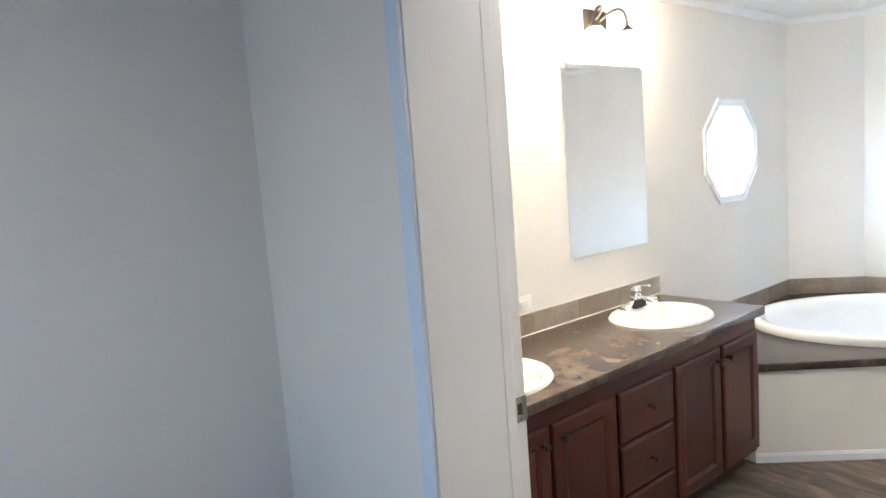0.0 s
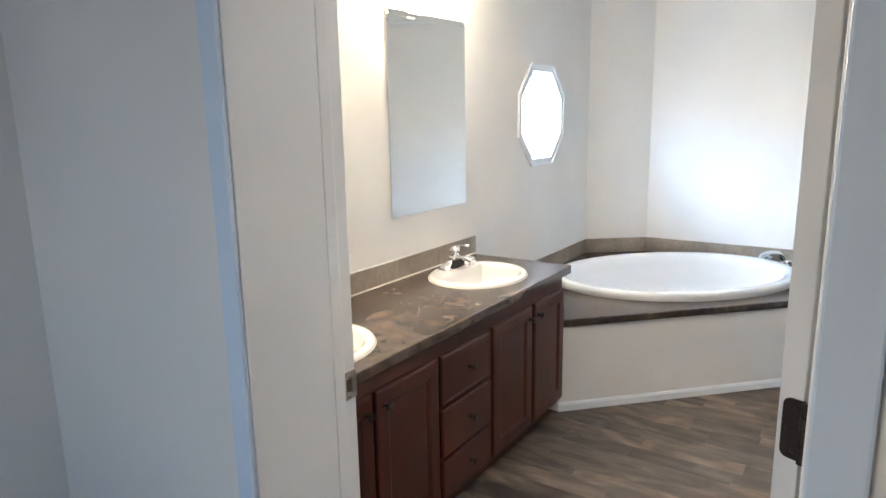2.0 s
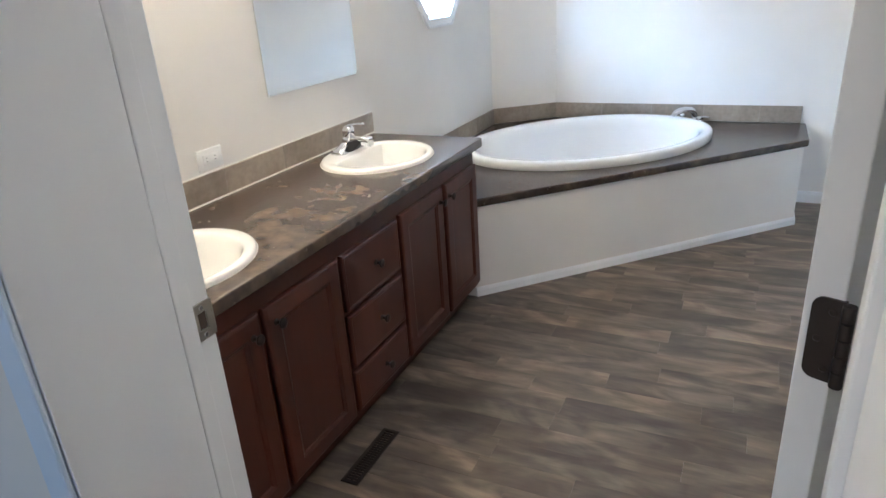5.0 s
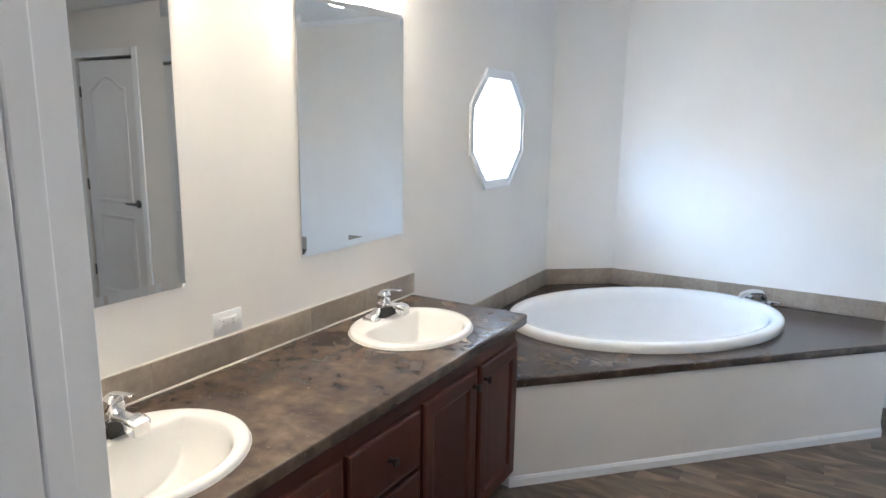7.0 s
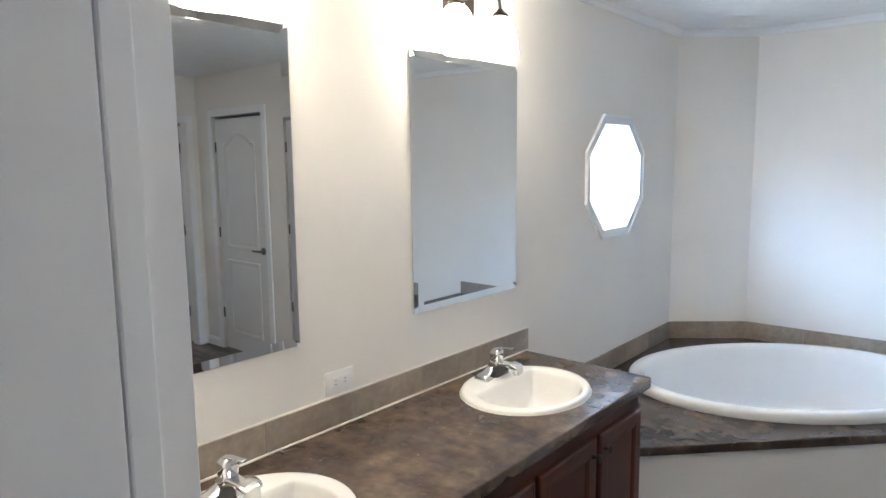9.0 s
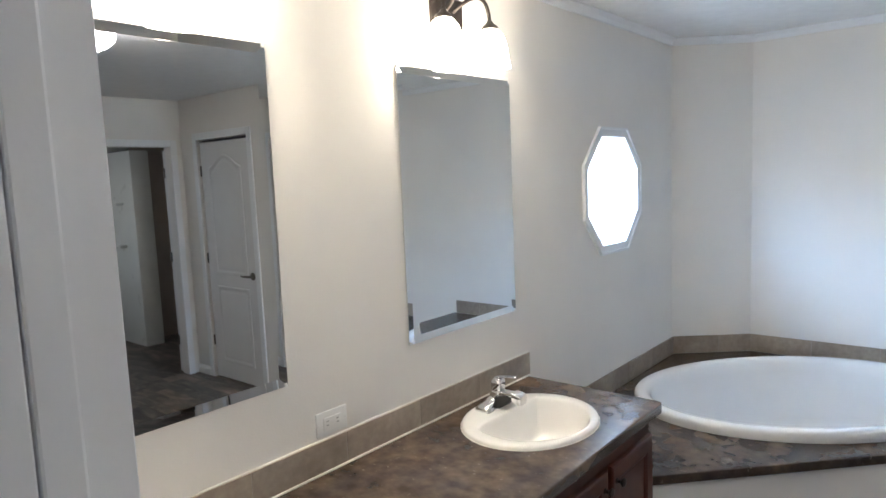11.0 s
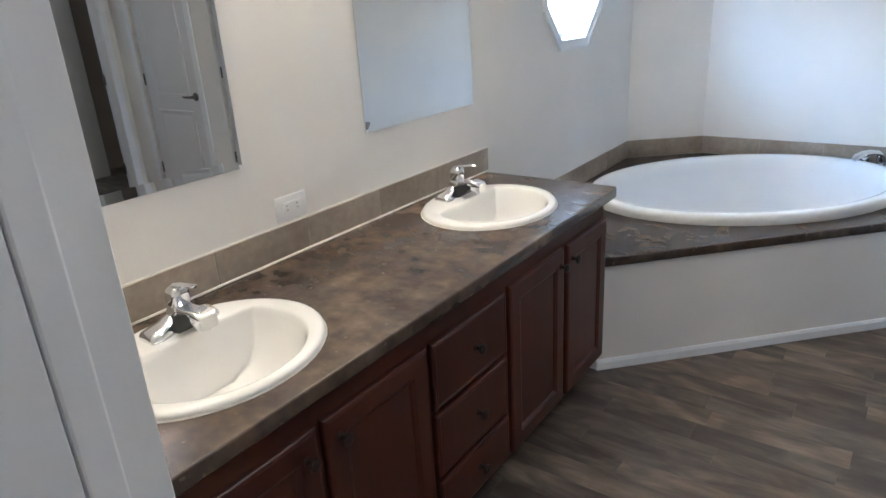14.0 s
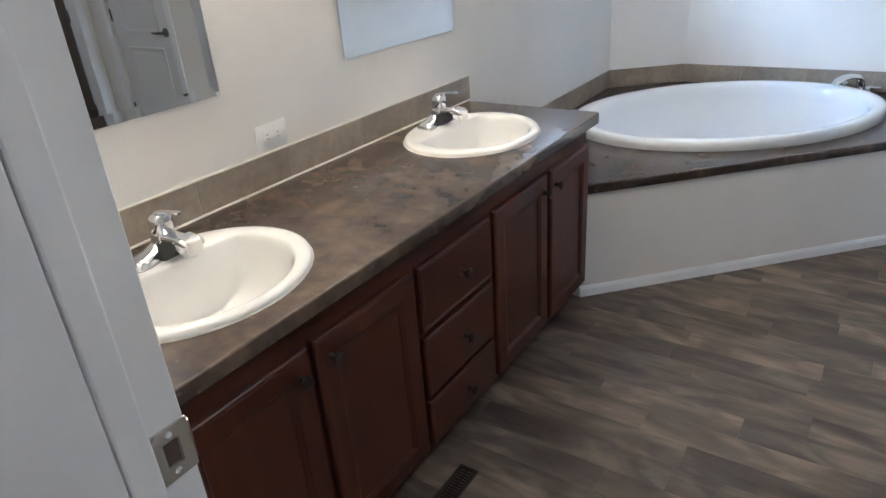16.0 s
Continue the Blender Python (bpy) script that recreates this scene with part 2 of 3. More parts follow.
def lathe(profile, k=24, bm=None, m=None):
    """Turns (radius, height) round z."""
    rings = [[(r * math.cos(2 * math.pi * i / k), r * math.sin(2 * math.pi * i / k), z) for i in range(k)] for r, z in profile]
    if m is not None:
        rings = [[m @ Vector(p) for p in r] for r in rings]
    return loft(rings, True, True, bm)


def tube(path, radii, k=12, bm=None, flat=1.0):
    """A pipe along a path; flat squeezes it vertically."""
    pts = [Vector(p) for p in path]
    rings = []
    for i, p in enumerate(pts):
        d = (pts[min(i + 1, len(pts) - 1)] - pts[max(i - 1, 0)]).normalized()
        side = d.cross(Vector((0, 0, 1)))
        side = side.normalized() if side.length > 1e-3 else Vector((1, 0, 0))
        up = side.cross(d)
        r = radii[i] if isinstance(radii, (list, tuple)) else radii
        rings.append([p + r * (math.cos(2 * math.pi * j / k) * side + flat * math.sin(2 * math.pi * j / k) * up) for j in range(k)])
    return loft(rings, True, True, bm)


def curve_pts(a, b, c, d, k=10):
    a, b, c, d = (Vector(v) for v in (a, b, c, d))
    return [a * (1 - t) ** 3 + 3 * b * t * (1 - t) ** 2 + 3 * c * t * t * (1 - t) + d * t ** 3 for t in (i / k for i in range(k + 1))]


def to_wall_y(y):
    """Plate x, y to world x, z; thickness towards +y."""
    return Matrix(((1, 0, 0, 0), (0, 0, 1, y), (0, 1, 0, 0), (0, 0, 0, 1)))


def to_wall_x(x):
    """Plate x, y to world y, z; thickness towards +x."""
    return Matrix(((0, 0, 1, x), (1, 0, 0, 0), (0, 1, 0, 0), (0, 0, 0, 1)))


# ---- the bathroom's shell ----
YW, XF, XD, XB, YS, HC = 2.085, 4.890, 0.927, 0.645, -1.873, 2.405
YB, YC, CX, CY = 1.885, -0.485, 4.590, 1.712      # bedroom wall, closet front, ends of the corner wall
WIN_X, WIN_Z = 3.785, 1.553


def octagon(half_x, half_z, cut_x=0.133 / 0.285, cut_z=0.115 / 0.28):
    a, b, c, d = half_x, half_z, half_x * cut_x, half_z * cut_z
    return [(WIN_X + p, WIN_Z + q) for p, q in ((c, b), (a, d), (a, -d), (c, -b), (-c, -b), (-a, -d), (-a, d), (-c, b))]


w = link("wall_north", slab([(XB, 0), (CX, 0), (CX, HC), (XB, HC)], [octagon(0.296, 0.283)], 0.12, to_wall_y(YW)), WALL)
setting(w, "warm white painted wall behind the vanity and tub", "wall")
w = link("wall_corner", slab([(CX, YW), (XF, CY), (XF + 0.12, CY), (XF + 0.12, YW + 0.12), (CX, YW + 0.12)], [], HC, Matrix()), WALL)
setting(w, "angled white wall across the corner behind the tub", "wall")
setting(link("wall_east", box(XF, XF + 0.12, YS - 0.1, CY, 0, HC), WALL), "white painted wall beyond the tub, lit by daylight", "wall")
setting(link("wall_closet_front", box(3.64, XF, YC - 0.1, YC, 0, HC), WALL), "white painted closet wall facing the tub", "wall")
w = link("wall_closet_side", slab([(YS, 0), (-1.615, 0), (-1.615, 2.05), (-0.87, 2.05), (-0.87, 0), (YC - 0.1, 0), (YC - 0.1, HC), (YS, HC)], [], 0.10, to_wall_x(3.64)), WALL)
setting(w, "white painted closet wall with a door", "wall")
w = link("wall_south", slab([(XD - 0.1, 0), (2.81, 0), (2.81, 2.01), (3.535, 2.01), (3.535, 0), (XF + 0.1, 0), (XF + 0.1, HC), (XD - 0.1, HC)], [], 0.1, to_wall_y(YS - 0.1)), WALL)
setting(w, "white painted wall with an open doorway to the shower room", "wall")
w = link("wall_west", slab([(-2.6, 0), (0.275, 0), (0.275, 2.06), (1.170, 2.06), (1.170, 0), (YW, 0), (YW, HC), (-2.6, HC)], [], XD - XB, to_wall_x(XB)), WALL)
setting(w, "thick white painted wall between bedroom and bathroom", "wall")
setting(link("ceiling", box(-1.1, XF + 0.2, -4.4, 2.25, HC, HC + 0.1), CEIL), "white textured ceiling", "ceiling")
setting(link("ground_slab", box(-1.1, XF + 0.2, -4.4, 2.25, -0.12, -0.012), SUBFLOOR), "dark floor deck under the planks", "floor")

# the bedroom behind
setting(link("floor_bedroom", box(-0.9, XB, -1.6, YB, -0.012, 0.0), CARPET), "beige carpet floor of the bedroom", "floor")
setting(link("wall_bedroom_north", box(-1.0, XB, YB, YB + 0.1, 0, HC), WALL), "pale grey-white bedroom wall", "wall")
# unseen west wall, set this near for the fill lamp's falloff
w = link("wall_bedroom_west", slab([(-1.6, 0), (YB, 0), (YB, HC), (-1.6, HC)], [[(0.70, 0.9), (1.46, 0.9), (1.46, 1.9), (0.70, 1.9)]], 0.1, to_wall_x(-1.0)), WALL)
setting(w, "unseen pale bedroom wall with an opening for the fill lamp", "wall")
setting(link("wall_bedroom_south", box(-1.0, XB, -1.7, -1.6, 0, HC), WALL), "pale bedroom wall", "wall")

# the shower room behind the open doorway
setting(link("wall_shower_back", box(2.1, XF + 0.12, -4.3, -4.2, 0, HC), SHOWER), "pale shower wall panel", "wall")
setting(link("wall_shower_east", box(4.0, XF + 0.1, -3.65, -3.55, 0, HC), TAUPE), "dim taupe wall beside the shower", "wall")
# unseen wall; its opening is made for the added fill lamp
w = link("wall_shower_room_west", slab([(-4.3, 0), (YS - 0.1, 0), (YS - 0.1, HC), (-4.3, HC)], [[(-3.45, 1.1), (-2.75, 1.1), (-2.75, 1.9), (-3.45, 1.9)]], 0.1, to_wall_x(2.1)), WALL)
setting(w, "unseen pale shower room wall with an opening for the fill lamp", "wall")
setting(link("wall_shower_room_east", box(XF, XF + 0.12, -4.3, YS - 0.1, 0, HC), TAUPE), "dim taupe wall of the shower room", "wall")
s = thing("shower_surround", "pale one-piece shower surround with soap shelves", "shower")
part("side_panel", box(3.80, 4.0, -4.2, -3.22, 0, 2.06, 0.012), SHOWER, s)
for z in (1.05, 1.5):
    part("soap_shelf", box(3.72, 3.80, -3.62, -3.44, z, z + 0.03, 0.01), SHOWER, s)


# ---- trim ----
def strip(name, a, b, height, thick, z0, mat, label):
    """A board along the foot or head of a wall from a to b; thickness to the left of that way."""
    a, b = Vector((*a, 0)), Vector((*b, 0))
    d = (b - a)
    m = Matrix.Translation(a) @ Matrix.Rotation(math.atan2(d.y, d.x), 4, "Z")
    bm = bmesh.new()
    h, w0 = height, thick
    prof = [(0, z0), (w0, z0), (w0, z0 + h * 0.7), (w0 * 0.55, z0 + h * 0.92), (w0 * 0.3, z0 + h), (0, z0 + h)]
    rings = [[m @ Vector((x, y, z)) for y, z in prof] for x in (0, d.length)]
    return setting(link(name, loft(rings, True, True, bm), mat), label, "trim")


def crown(name, a, b):
    a, b = Vector((*a, 0)), Vector((*b, 0))
    d = b - a
    m = Matrix.Translation(a) @ Matrix.Rotation(math.atan2(d.y, d.x), 4, "Z")
    prof = [(0, HC), (0.035, HC), (0.033, HC - 0.008), (0.016, HC - 0.02), (0.010, HC - 0.038), (0, HC - 0.04)]
    rings = [[m @ Vector((x, y, z)) for y, z in prof] for x in (0, d.length)]
    return setting(link(name, loft(rings, True, True), TRIM), "small white crown moulding along the ceiling", "trim")


crown("crown_moulding", (CX, YW), (XD, YW))
crown("crown_moulding", (XF, CY), (CX, YW))
crown("crown_moulding", (XF, YC), (XF, CY))
BASE = "white baseboard with a rounded top edge"
strip("baseboard", (XF, YC), (XF, 0.126), 0.075, 0.012, 0, TRIM, BASE)
strip("baseboard", (3.628, YC), (XF, YC), 0.075, 0.012, 0, TRIM, BASE)
strip("baseboard", (3.64, -0.81), (3.64, YC), 0.075, 0.012, 0, TRIM, BASE)
strip("baseboard", (3.64, YS), (3.64, -1.675), 0.075, 0.012, 0, TRIM, BASE)
strip("baseboard", (XD, YS), (2.75, YS), 0.075, 0.012, 0, TRIM, BASE)
strip("baseboard", (XD, 0.25), (XD, YS), 0.075, 0.012, 0, TRIM, BASE)
strip("baseboard", (XB, YB), (-0.9, YB), 0.075, 0.012, 0, TRIM, BASE)

# the doorway into the bathroom
setting(link("door_jamb_left", box(0.855, XD + 0.003, 1.162, 1.170, 0, 2.052, 0.0015), TRIM), "white painted door jamb with strike plate", "trim")
setting(link("door_stop_left", box(0.8555, 0.888, 1.150, 1.162, 0, 2.042, 0.003), TRIM), "white door stop strip on the jamb", "trim")
setting(link("door_return_left", box(XB + 0.0004, 0.853, 1.148, 1.170, 0, 2.052, 0.002), TRIM), "white painted return of the thick wall", "trim")
setting(link("door_jamb_right", box(0.855, XD + 0.003, 0.275, 0.283, 0, 2.052, 0.0015), TRIM), "white painted hinge jamb", "trim")
setting(link("door_stop_right", box(0.8555, 0.880, 0.283, 0.3125, 0, 2.042, 0.003), TRIM), "white door stop strip on the jamb", "trim")
setting(link("door_return_right", box(XB + 0.0004, 0.853, 0.275, 0.300, 0, 2.052, 0.0003), TRIM), "white painted return of the thick wall", "trim")
setting(link("door_head", box(XB + 0.003, XD + 0.003, 0.283, 1.162, 2.052, 2.06, 0.0015), TRIM), "white door head", "trim")
setting(link("corner_batten_left", box(XB - 0.010, XB, 1.150, 1.197, 0, HC, 0.004), BATTEN), "pale corner batten beside the doorway, daylight blue put in its colour", "trim")
setting(link("corner_batten_right", box(XB - 0.010, XB, 0.243, 0.299, 0, HC, 0.004), BATTEN), "pale corner batten beside the doorway, daylight blue put in its colour", "trim")
setting(link("batten_head", box(XB - 0.010, XB, 0.299, 1.150, 2.06, 2.107, 0.004), BATTEN), "pale batten over the doorway, daylight blue put in its colour", "trim")

# ---- doors ----
def panel_door(name, width, height, label, arch=True):
    """A hollow-core door of two moulded panels; hinge edge at its origin, leaf along x, thickness along y."""
    d = thing(name, label, "door")
    t = 0.035
    part("leaf", box(0, width, -t, 0, 0.012, height, 0.002), DOORWHITE, d, smooth=False)

    def moulding(z0, z1, rise, face):
        x0, x1 = 0.115, width - 0.115
        k = 16
        def loop(inset, y):
            top = [(x1 - inset - (x1 - x0 - 2 * inset) * i / k, z1 - inset + rise * math.sin(math.pi * i / k) ** 1.5) for i in range(k + 1)]
            return [(x, y, z) for x, z in [(x0 + inset, z0 + inset), (x1 - inset, z0 + inset), *top]]
        s = -1 if face < -0.01 else 1
        rings = [loop(o, face + s * h) for o, h in ((0, 0), (0.006, 0.008), (0.016, 0.009), (0.026, 0.003), (0.034, 0.0008), (0.05, 0.007), (0.058, 0.008))]
        return loft(rings, False, True)
    for face in (-t, 0.0):
        part("upper_panel", moulding(0.92, height - 0.21, 0.10 if arch else 0.0, face), DOORWHITE, d)
        part("lower_panel", moulding(0.16, 0.82, 0.0, face), DOORWHITE, d)
    return d


def lever(parent, x, z, side, turn, mat=PEWTER):
    """A lever handle on the face at y = side; turn is the way in which the lever points along x."""
    s = -1 if side < -0.01 else 1
    m = Matrix.Translation((x, side, z)) @ Matrix.Rotation(radians(-90 * s), 4, "X")
    h = part("door_handle", lathe([(0.004, 0.0), (0.032, 0.0), (0.032, 0.006), (0.026, 0.012), (0.012, 0.016), (0.011, 0.045), (0.004, 0.046)], 20, None, m), mat, parent, "dark pewter lever handle")
    y = side + s * 0.045
    bm = tube(curve_pts((x, y, z), (x + turn * 0.04, y + s * 0.006, z + 0.006), (x + turn * 0.07, y, z - 0.008), (x + turn * 0.115, y - s * 0.006, z + 0.002)), [0.010, 0.0105, 0.010, 0.010, 0.0095, 0.009, 0.009, 0.0085, 0.008, 0.0075, 0.006], 10)
    part("lever", bm, mat, h)


def hinge(parent, z, mat):
    """A butt hinge: a leaf with rounded corners on the hinge edge and a knuckle at the back face."""
    k, h, wd, r = 6, 0.089, 0.029, 0.011
    pts = [(0.0, -h / 2), (0.0, h / 2)]
    for cx, cz, a0 in ((wd - r, h / 2 - r, 90), (wd - r, -h / 2 + r, 0)):
        pts += [(cx + r * math.cos(radians(a0 - 90 * i / k)), cz + r * math.sin(radians(a0 - 90 * i / k))) for i in range(k + 1)]
    m = Matrix(((0, 0, 1, -0.0025), (1, 0, 0, -0.037), (0, 1, 0, z), (0, 0, 0, 1)))
    hg = part("hinge", slab(pts, [], 0.0045, m), mat, parent, "dark bronze butt hinge", False)
    for dy, dz in ((0.010, 0.031), (0.020, 0.0), (0.010, -0.031)):
        mm = Matrix.Translation((-0.0022, -0.037 + dy, z + dz)) @ Matrix.Rotation(radians(-90), 4, "Y")
        part("screw", lathe([(0.001, 0), (0.0042, 0), (0.003, 0.0012), (0.001, 0.0013)], 12, None, mm), BRONZE, hg)
    for i in range(5):
        z0 = z - h / 2 + i * h / 5
        part("knuckle", lathe([(0.002, 0), (0.0062, 0.0005), (0.0062, h / 5 - 0.001), (0.002, h / 5 - 0.0005)], 14, None, Matrix.Translation((-0.006, -0.041, z0))), mat, hg)


# entrance door, swung wide into the bathroom
d = panel_door("bathroom_door", 0.765, 2.03, "white two-panel door swung open into the bathroom")
for z in (0.30, 1.125, 1.85):
    hinge(d, z, BRONZE)
for side, turn in ((-0.035, -1), (0.0, -1)):
    lever(d, 0.70, 0.96, side, turn)
d.matrix_world = Matrix.Translation((0.918, 0.352, 0)) @ Matrix.Rotation(radians(-22), 4, "Z")

d = panel_door("closet_door", 0.70, 2.025, "closed white two-panel arched closet door")
for z in (0.33, 1.05, 1.79):
    part("hinge", box(-0.008, 0.004, -0.002, 0.010, z - 0.045, z + 0.045, 0.003), PEWTER, d)
lever(d, 0.645, 0.93, 0.0, -1)
d.matrix_world = Matrix.Translation((3.652, -1.592, 0)) @ Matrix.Rotation(radians(90), 4, "Z")


def casing(name, m, width, height, label):
    """Flat door casing, two legs and a head, in the plane x and z of m, thickness towards -y."""
    for x0, x1, z0, z1 in ((-0.057, 0, 0, height + 0.057), (width, width + 0.057, 0, height + 0.057), (0, width, height, height + 0.057)):
        bm = box(x0, x1, -0.014, 0, z0, z1, 0.004)
        bmesh.ops.transform(bm, matrix=m, verts=bm.verts)
        setting(link(name, bm, TRIM), label, "trim")


casing("closet_casing", Matrix.Translation((3.64, -0.873, 0)) @ Matrix.Rotation(radians(-90), 4, "Z"), 0.739, 2.05, "white door casing round the closet door")
casing("doorway_casing", Matrix.Translation((3.535, YS, 0)) @ Matrix.Rotation(radians(180), 4, "Z"), 0.725, 2.01, "white casing round the open doorway")
d = panel_door("shower_room_door", 0.66, 1.985, "white door swung open into the shower room")
for z in (0.3, 1.05, 1.79):
    part("hinge", box(-0.008, 0.004, -0.039, -0.02, z - 0.045, z + 0.045, 0.003), PEWTER, d)
lever(d, 0.60, 0.93, 0.0, -1)
d.matrix_world = Matrix.Translation((3.545, YS - 0.112, 0)) @ Matrix.Rotation(radians(-9), 4, "Z")

# strike plate on the latch jamb
s = thing("strike_plate", "brushed steel strike plate screwed to the white jamb", "strike plate")
zs = 1.000
m = Matrix(((1, 0, 0, 0), (0, 0, 1, 1.1595), (0, 1, 0, 0), (0, 0, 0, 1)))
part("plate", slab([(0.891, zs - 0.031), (XD + 0.004, zs - 0.031), (XD + 0.004, zs + 0.031), (0.891, zs + 0.031)], [[(0.900, zs - 0.015), (0.918, zs - 0.015), (0.918, zs + 0.015), (0.900, zs + 0.015)]], 0.0025, m), NICKEL, s, smooth=False)
lip = [(XD + 0.003, 1.1595), (XD + 0.005, 1.1600), (XD + 0.007, 1.1618), (XD + 0.008, 1.1650)]
bm = bmesh.new()
rows = [[bm.verts.new((x, y, z)) for x, y in lip] + [bm.verts.new((x - 0.001, y + 0.002, z)) for x, y in lip[::-1]] for z in (zs - 0.024, zs + 0.024)]
for i in range(8):
    bm.faces.new((rows[0][i], rows[0][(i + 1) % 8], rows[1][(i + 1) % 8], rows[1][i]))
bm.faces.new(rows[0]), bm.faces.new(rows[1])
part("lip", bm, NICKEL, s)
# shade inside the latch hole is painted on this thin dark sheet
part("latch_hole", box(0.901, 0.917, 1.1612, 1.1616, zs - 0.014, zs + 0.014), LATCH_SHADE, s, "dark latch recess, its shade put in the colour", False)
for dz in (-0.023, 0.023):
    mm = Matrix.Translation((0.909, 1.1596, zs + dz)) @ Matrix.Rotation(radians(90), 4, "X")
    part("screw", lathe([(0.001, 0), (0.0045, 0), (0.0035, 0.0014), (0.001, 0.0015)], 14, None, mm), CHROME, s)


# ---- octagonal window ----
win = setting(new("window_1"), "white-framed octagonal window glowing with daylight", "window")


def ring_prism(outer, inner, y0, y1):
    return slab(outer, [inner], y1 - y0, to_wall_y(y0))


part("window_frame", ring_prism(octagon(0.322, 0.310), octagon(0.283, 0.268), YW - 0.010, YW + 0.003), TRIM, win, smooth=False)
part("window_bead", ring_prism(octagon(0.327, 0.315), octagon(0.317, 0.305), YW - 0.017, YW - 0.002), TRIM, win, smooth=False)
part("reveal", ring_prism(octagon(0.296, 0.283), octagon(0.283, 0.268), YW + 0.004, YW + 0.12), TRIM, win, smooth=False)
pane = part("pane", slab(octagon(0.2825, 0.2675), [], 0.006, to_wall_y(YW + 0.018)), GLASS, win, smooth=False)
pane.visible_shadow = False


# ---- vanity ----
V0, V1, VF = 0.935, 2.908, 1.542
van = thing("vanity_cabinet", "dark cherry-stained double vanity cabinet with four doors and three drawers", "cabinet")
for x0, x1 in ((V0, V0 + 0.016), (1.778, 1.794), (2.160, 2.176), (V1 - 0.016, V1)):
    part("side_panel", box(x0, x1, VF + 0.018, YW - 0.003, 0.10, 0.774), WOOD, van, smooth=False)
part("bottom_panel", box(V0, V1, VF + 0.018, YW - 0.003, 0.095, 0.099), WOOD, van, smooth=False)
part("toe_kick", box(V0, V1 - 0.004, VF + 0.062, YW - 0.003, 0.0, 0.10), WOOD, van, smooth=False)
holes = [[(a, 0.135), (b, 0.135), (b, 0.68), (a, 0.68)] for a, b in ((1.09, 1.385), (1.445, 1.755), (2.20, 2.52), (2.59, 2.885))]
holes += [[(1.815, z0), (2.14, z0), (2.14, z1), (1.815, z1)] for z0, z1 in ((0.145, 0.255), (0.31, 0.465), (0.52, 0.675))]
part("face_frame", slab([(V0, 0.095), (V1, 0.095), (V1, 0.774), (V0, 0.774)], holes, 0.018, to_wall_y(VF)), WOOD, van, smooth=False)


def raised_front(x0, x1, z0, z1, flat):
    """A cabinet front: with flat, an edge-moulded slab; else a frame round a recessed panel."""
    y = VF - 0.018

    def rect(i, yy):
        return [(x0 + i, yy, z0 + i), (x1 - i, yy, z0 + i), (x1 - i, yy, z1 - i), (x0 + i, yy, z1 - i)]
    steps = [(0, VF - 0.001), (0, y + 0.006), (0.003, y + 0.002), (0.010, y)]
    if flat:
        steps += [(0.014, y + 0.0015), (0.017, y + 0.001), (0.02, y + 0.001)]
    else:
        steps += [(0.054, y), (0.057, y + 0.002), (0.064, y + 0.0045), (0.068, y + 0.0085), (0.09, y + 0.0085)]
    return loft([rect(i, yy) for i, yy in steps], True, True)


def knob(parent, x, z):
    m = Matrix.Translation((x, VF - 0.018, z)) @ Matrix.Rotation(radians(90), 4, "X")
    part("knob", lathe([(0.002, -0.002), (0.010, -0.002), (0.010, 0.002), (0.0055, 0.005), (0.0055, 0.013), (0.012, 0.018), (0.0155, 0.023), (0.0145, 0.027), (0.008, 0.030), (0.002, 0.0305)], 20, None, m), BRONZE, parent, "dark bronze round knob")


for x0, x1, kx in ((1.060, 1.404, 1.368), (1.424, 1.774, 1.462), (2.180, 2.542, 2.512), (2.570, 2.904, 2.600)):
    dr = part("door", raised_front(x0, x1, 0.116, 0.702, False), WOOD, van, smooth=False)
    knob(dr, kx, 0.645)
for z0, z1 in ((0.122, 0.274), (0.292, 0.484), (0.502, 0.698)):
    dr = part("drawer", raised_front(1.796, 2.158, z0, z1, True), WOOD, van, smooth=False)
    knob(dr, 1.988, (z0 + z1) / 2)

# sinks: place of each and the basin's outline
SINKS = ((1.371, 1.787), (2.520, 1.801))


def oval(cx, cy, a, b, z, k=48, back=None):
    pts = []
    for i in range(k):
        t = 2 * math.pi * i / k
        x, y = a * math.cos(t), b * math.sin(t)
        if back is not None and y > back:
            y = back + (y - back) * 0.06
        pts.append((cx + x, cy + y, z))
    return pts


# counter with rolled front edge and cut-outs for the basins
CT, CF, CE = 0.815, 1.500, 2.942
top = thing("countertop", "mottled dark brown laminate countertop with a rolled edge", "countertop")
cut = [[(x, y) for x, y, _ in oval(cx, cy, 0.238, 0.200, 0)] for cx, cy in SINKS]
part("slab", slab([(0.93, CF + 0.02), (CE - 0.02, CF + 0.02), (CE - 0.02, YW - 0.003), (0.93, YW - 0.003)], cut, 0.038, Matrix.Translation((0, 0, CT - 0.038))), LAMINATE, top, smooth=False)


def rolled(path, z=CT, drop=0.040, mat=LAMINATE, parent=None, name="rolled_edge"):
    """A bullnose strip along a path of (point, outward) pairs."""
    prof = [(0.0, 0.0)] + [(0.0145 + 0.0055 * math.sin(radians(a)), -0.0055 + 0.0055 * math.cos(radians(a))) for a in range(0, 91, 15)] + [(0.020, -drop + 0.006), (0.018, -drop + 0.002), (0.014, -drop), (0.0, -drop)]
    rings = [[(p[0] + o[0] * u, p[1] + o[1] * u, z + v) for u, v in prof] for p, o in path]
    return part(name, loft(rings, True, True), mat, parent)


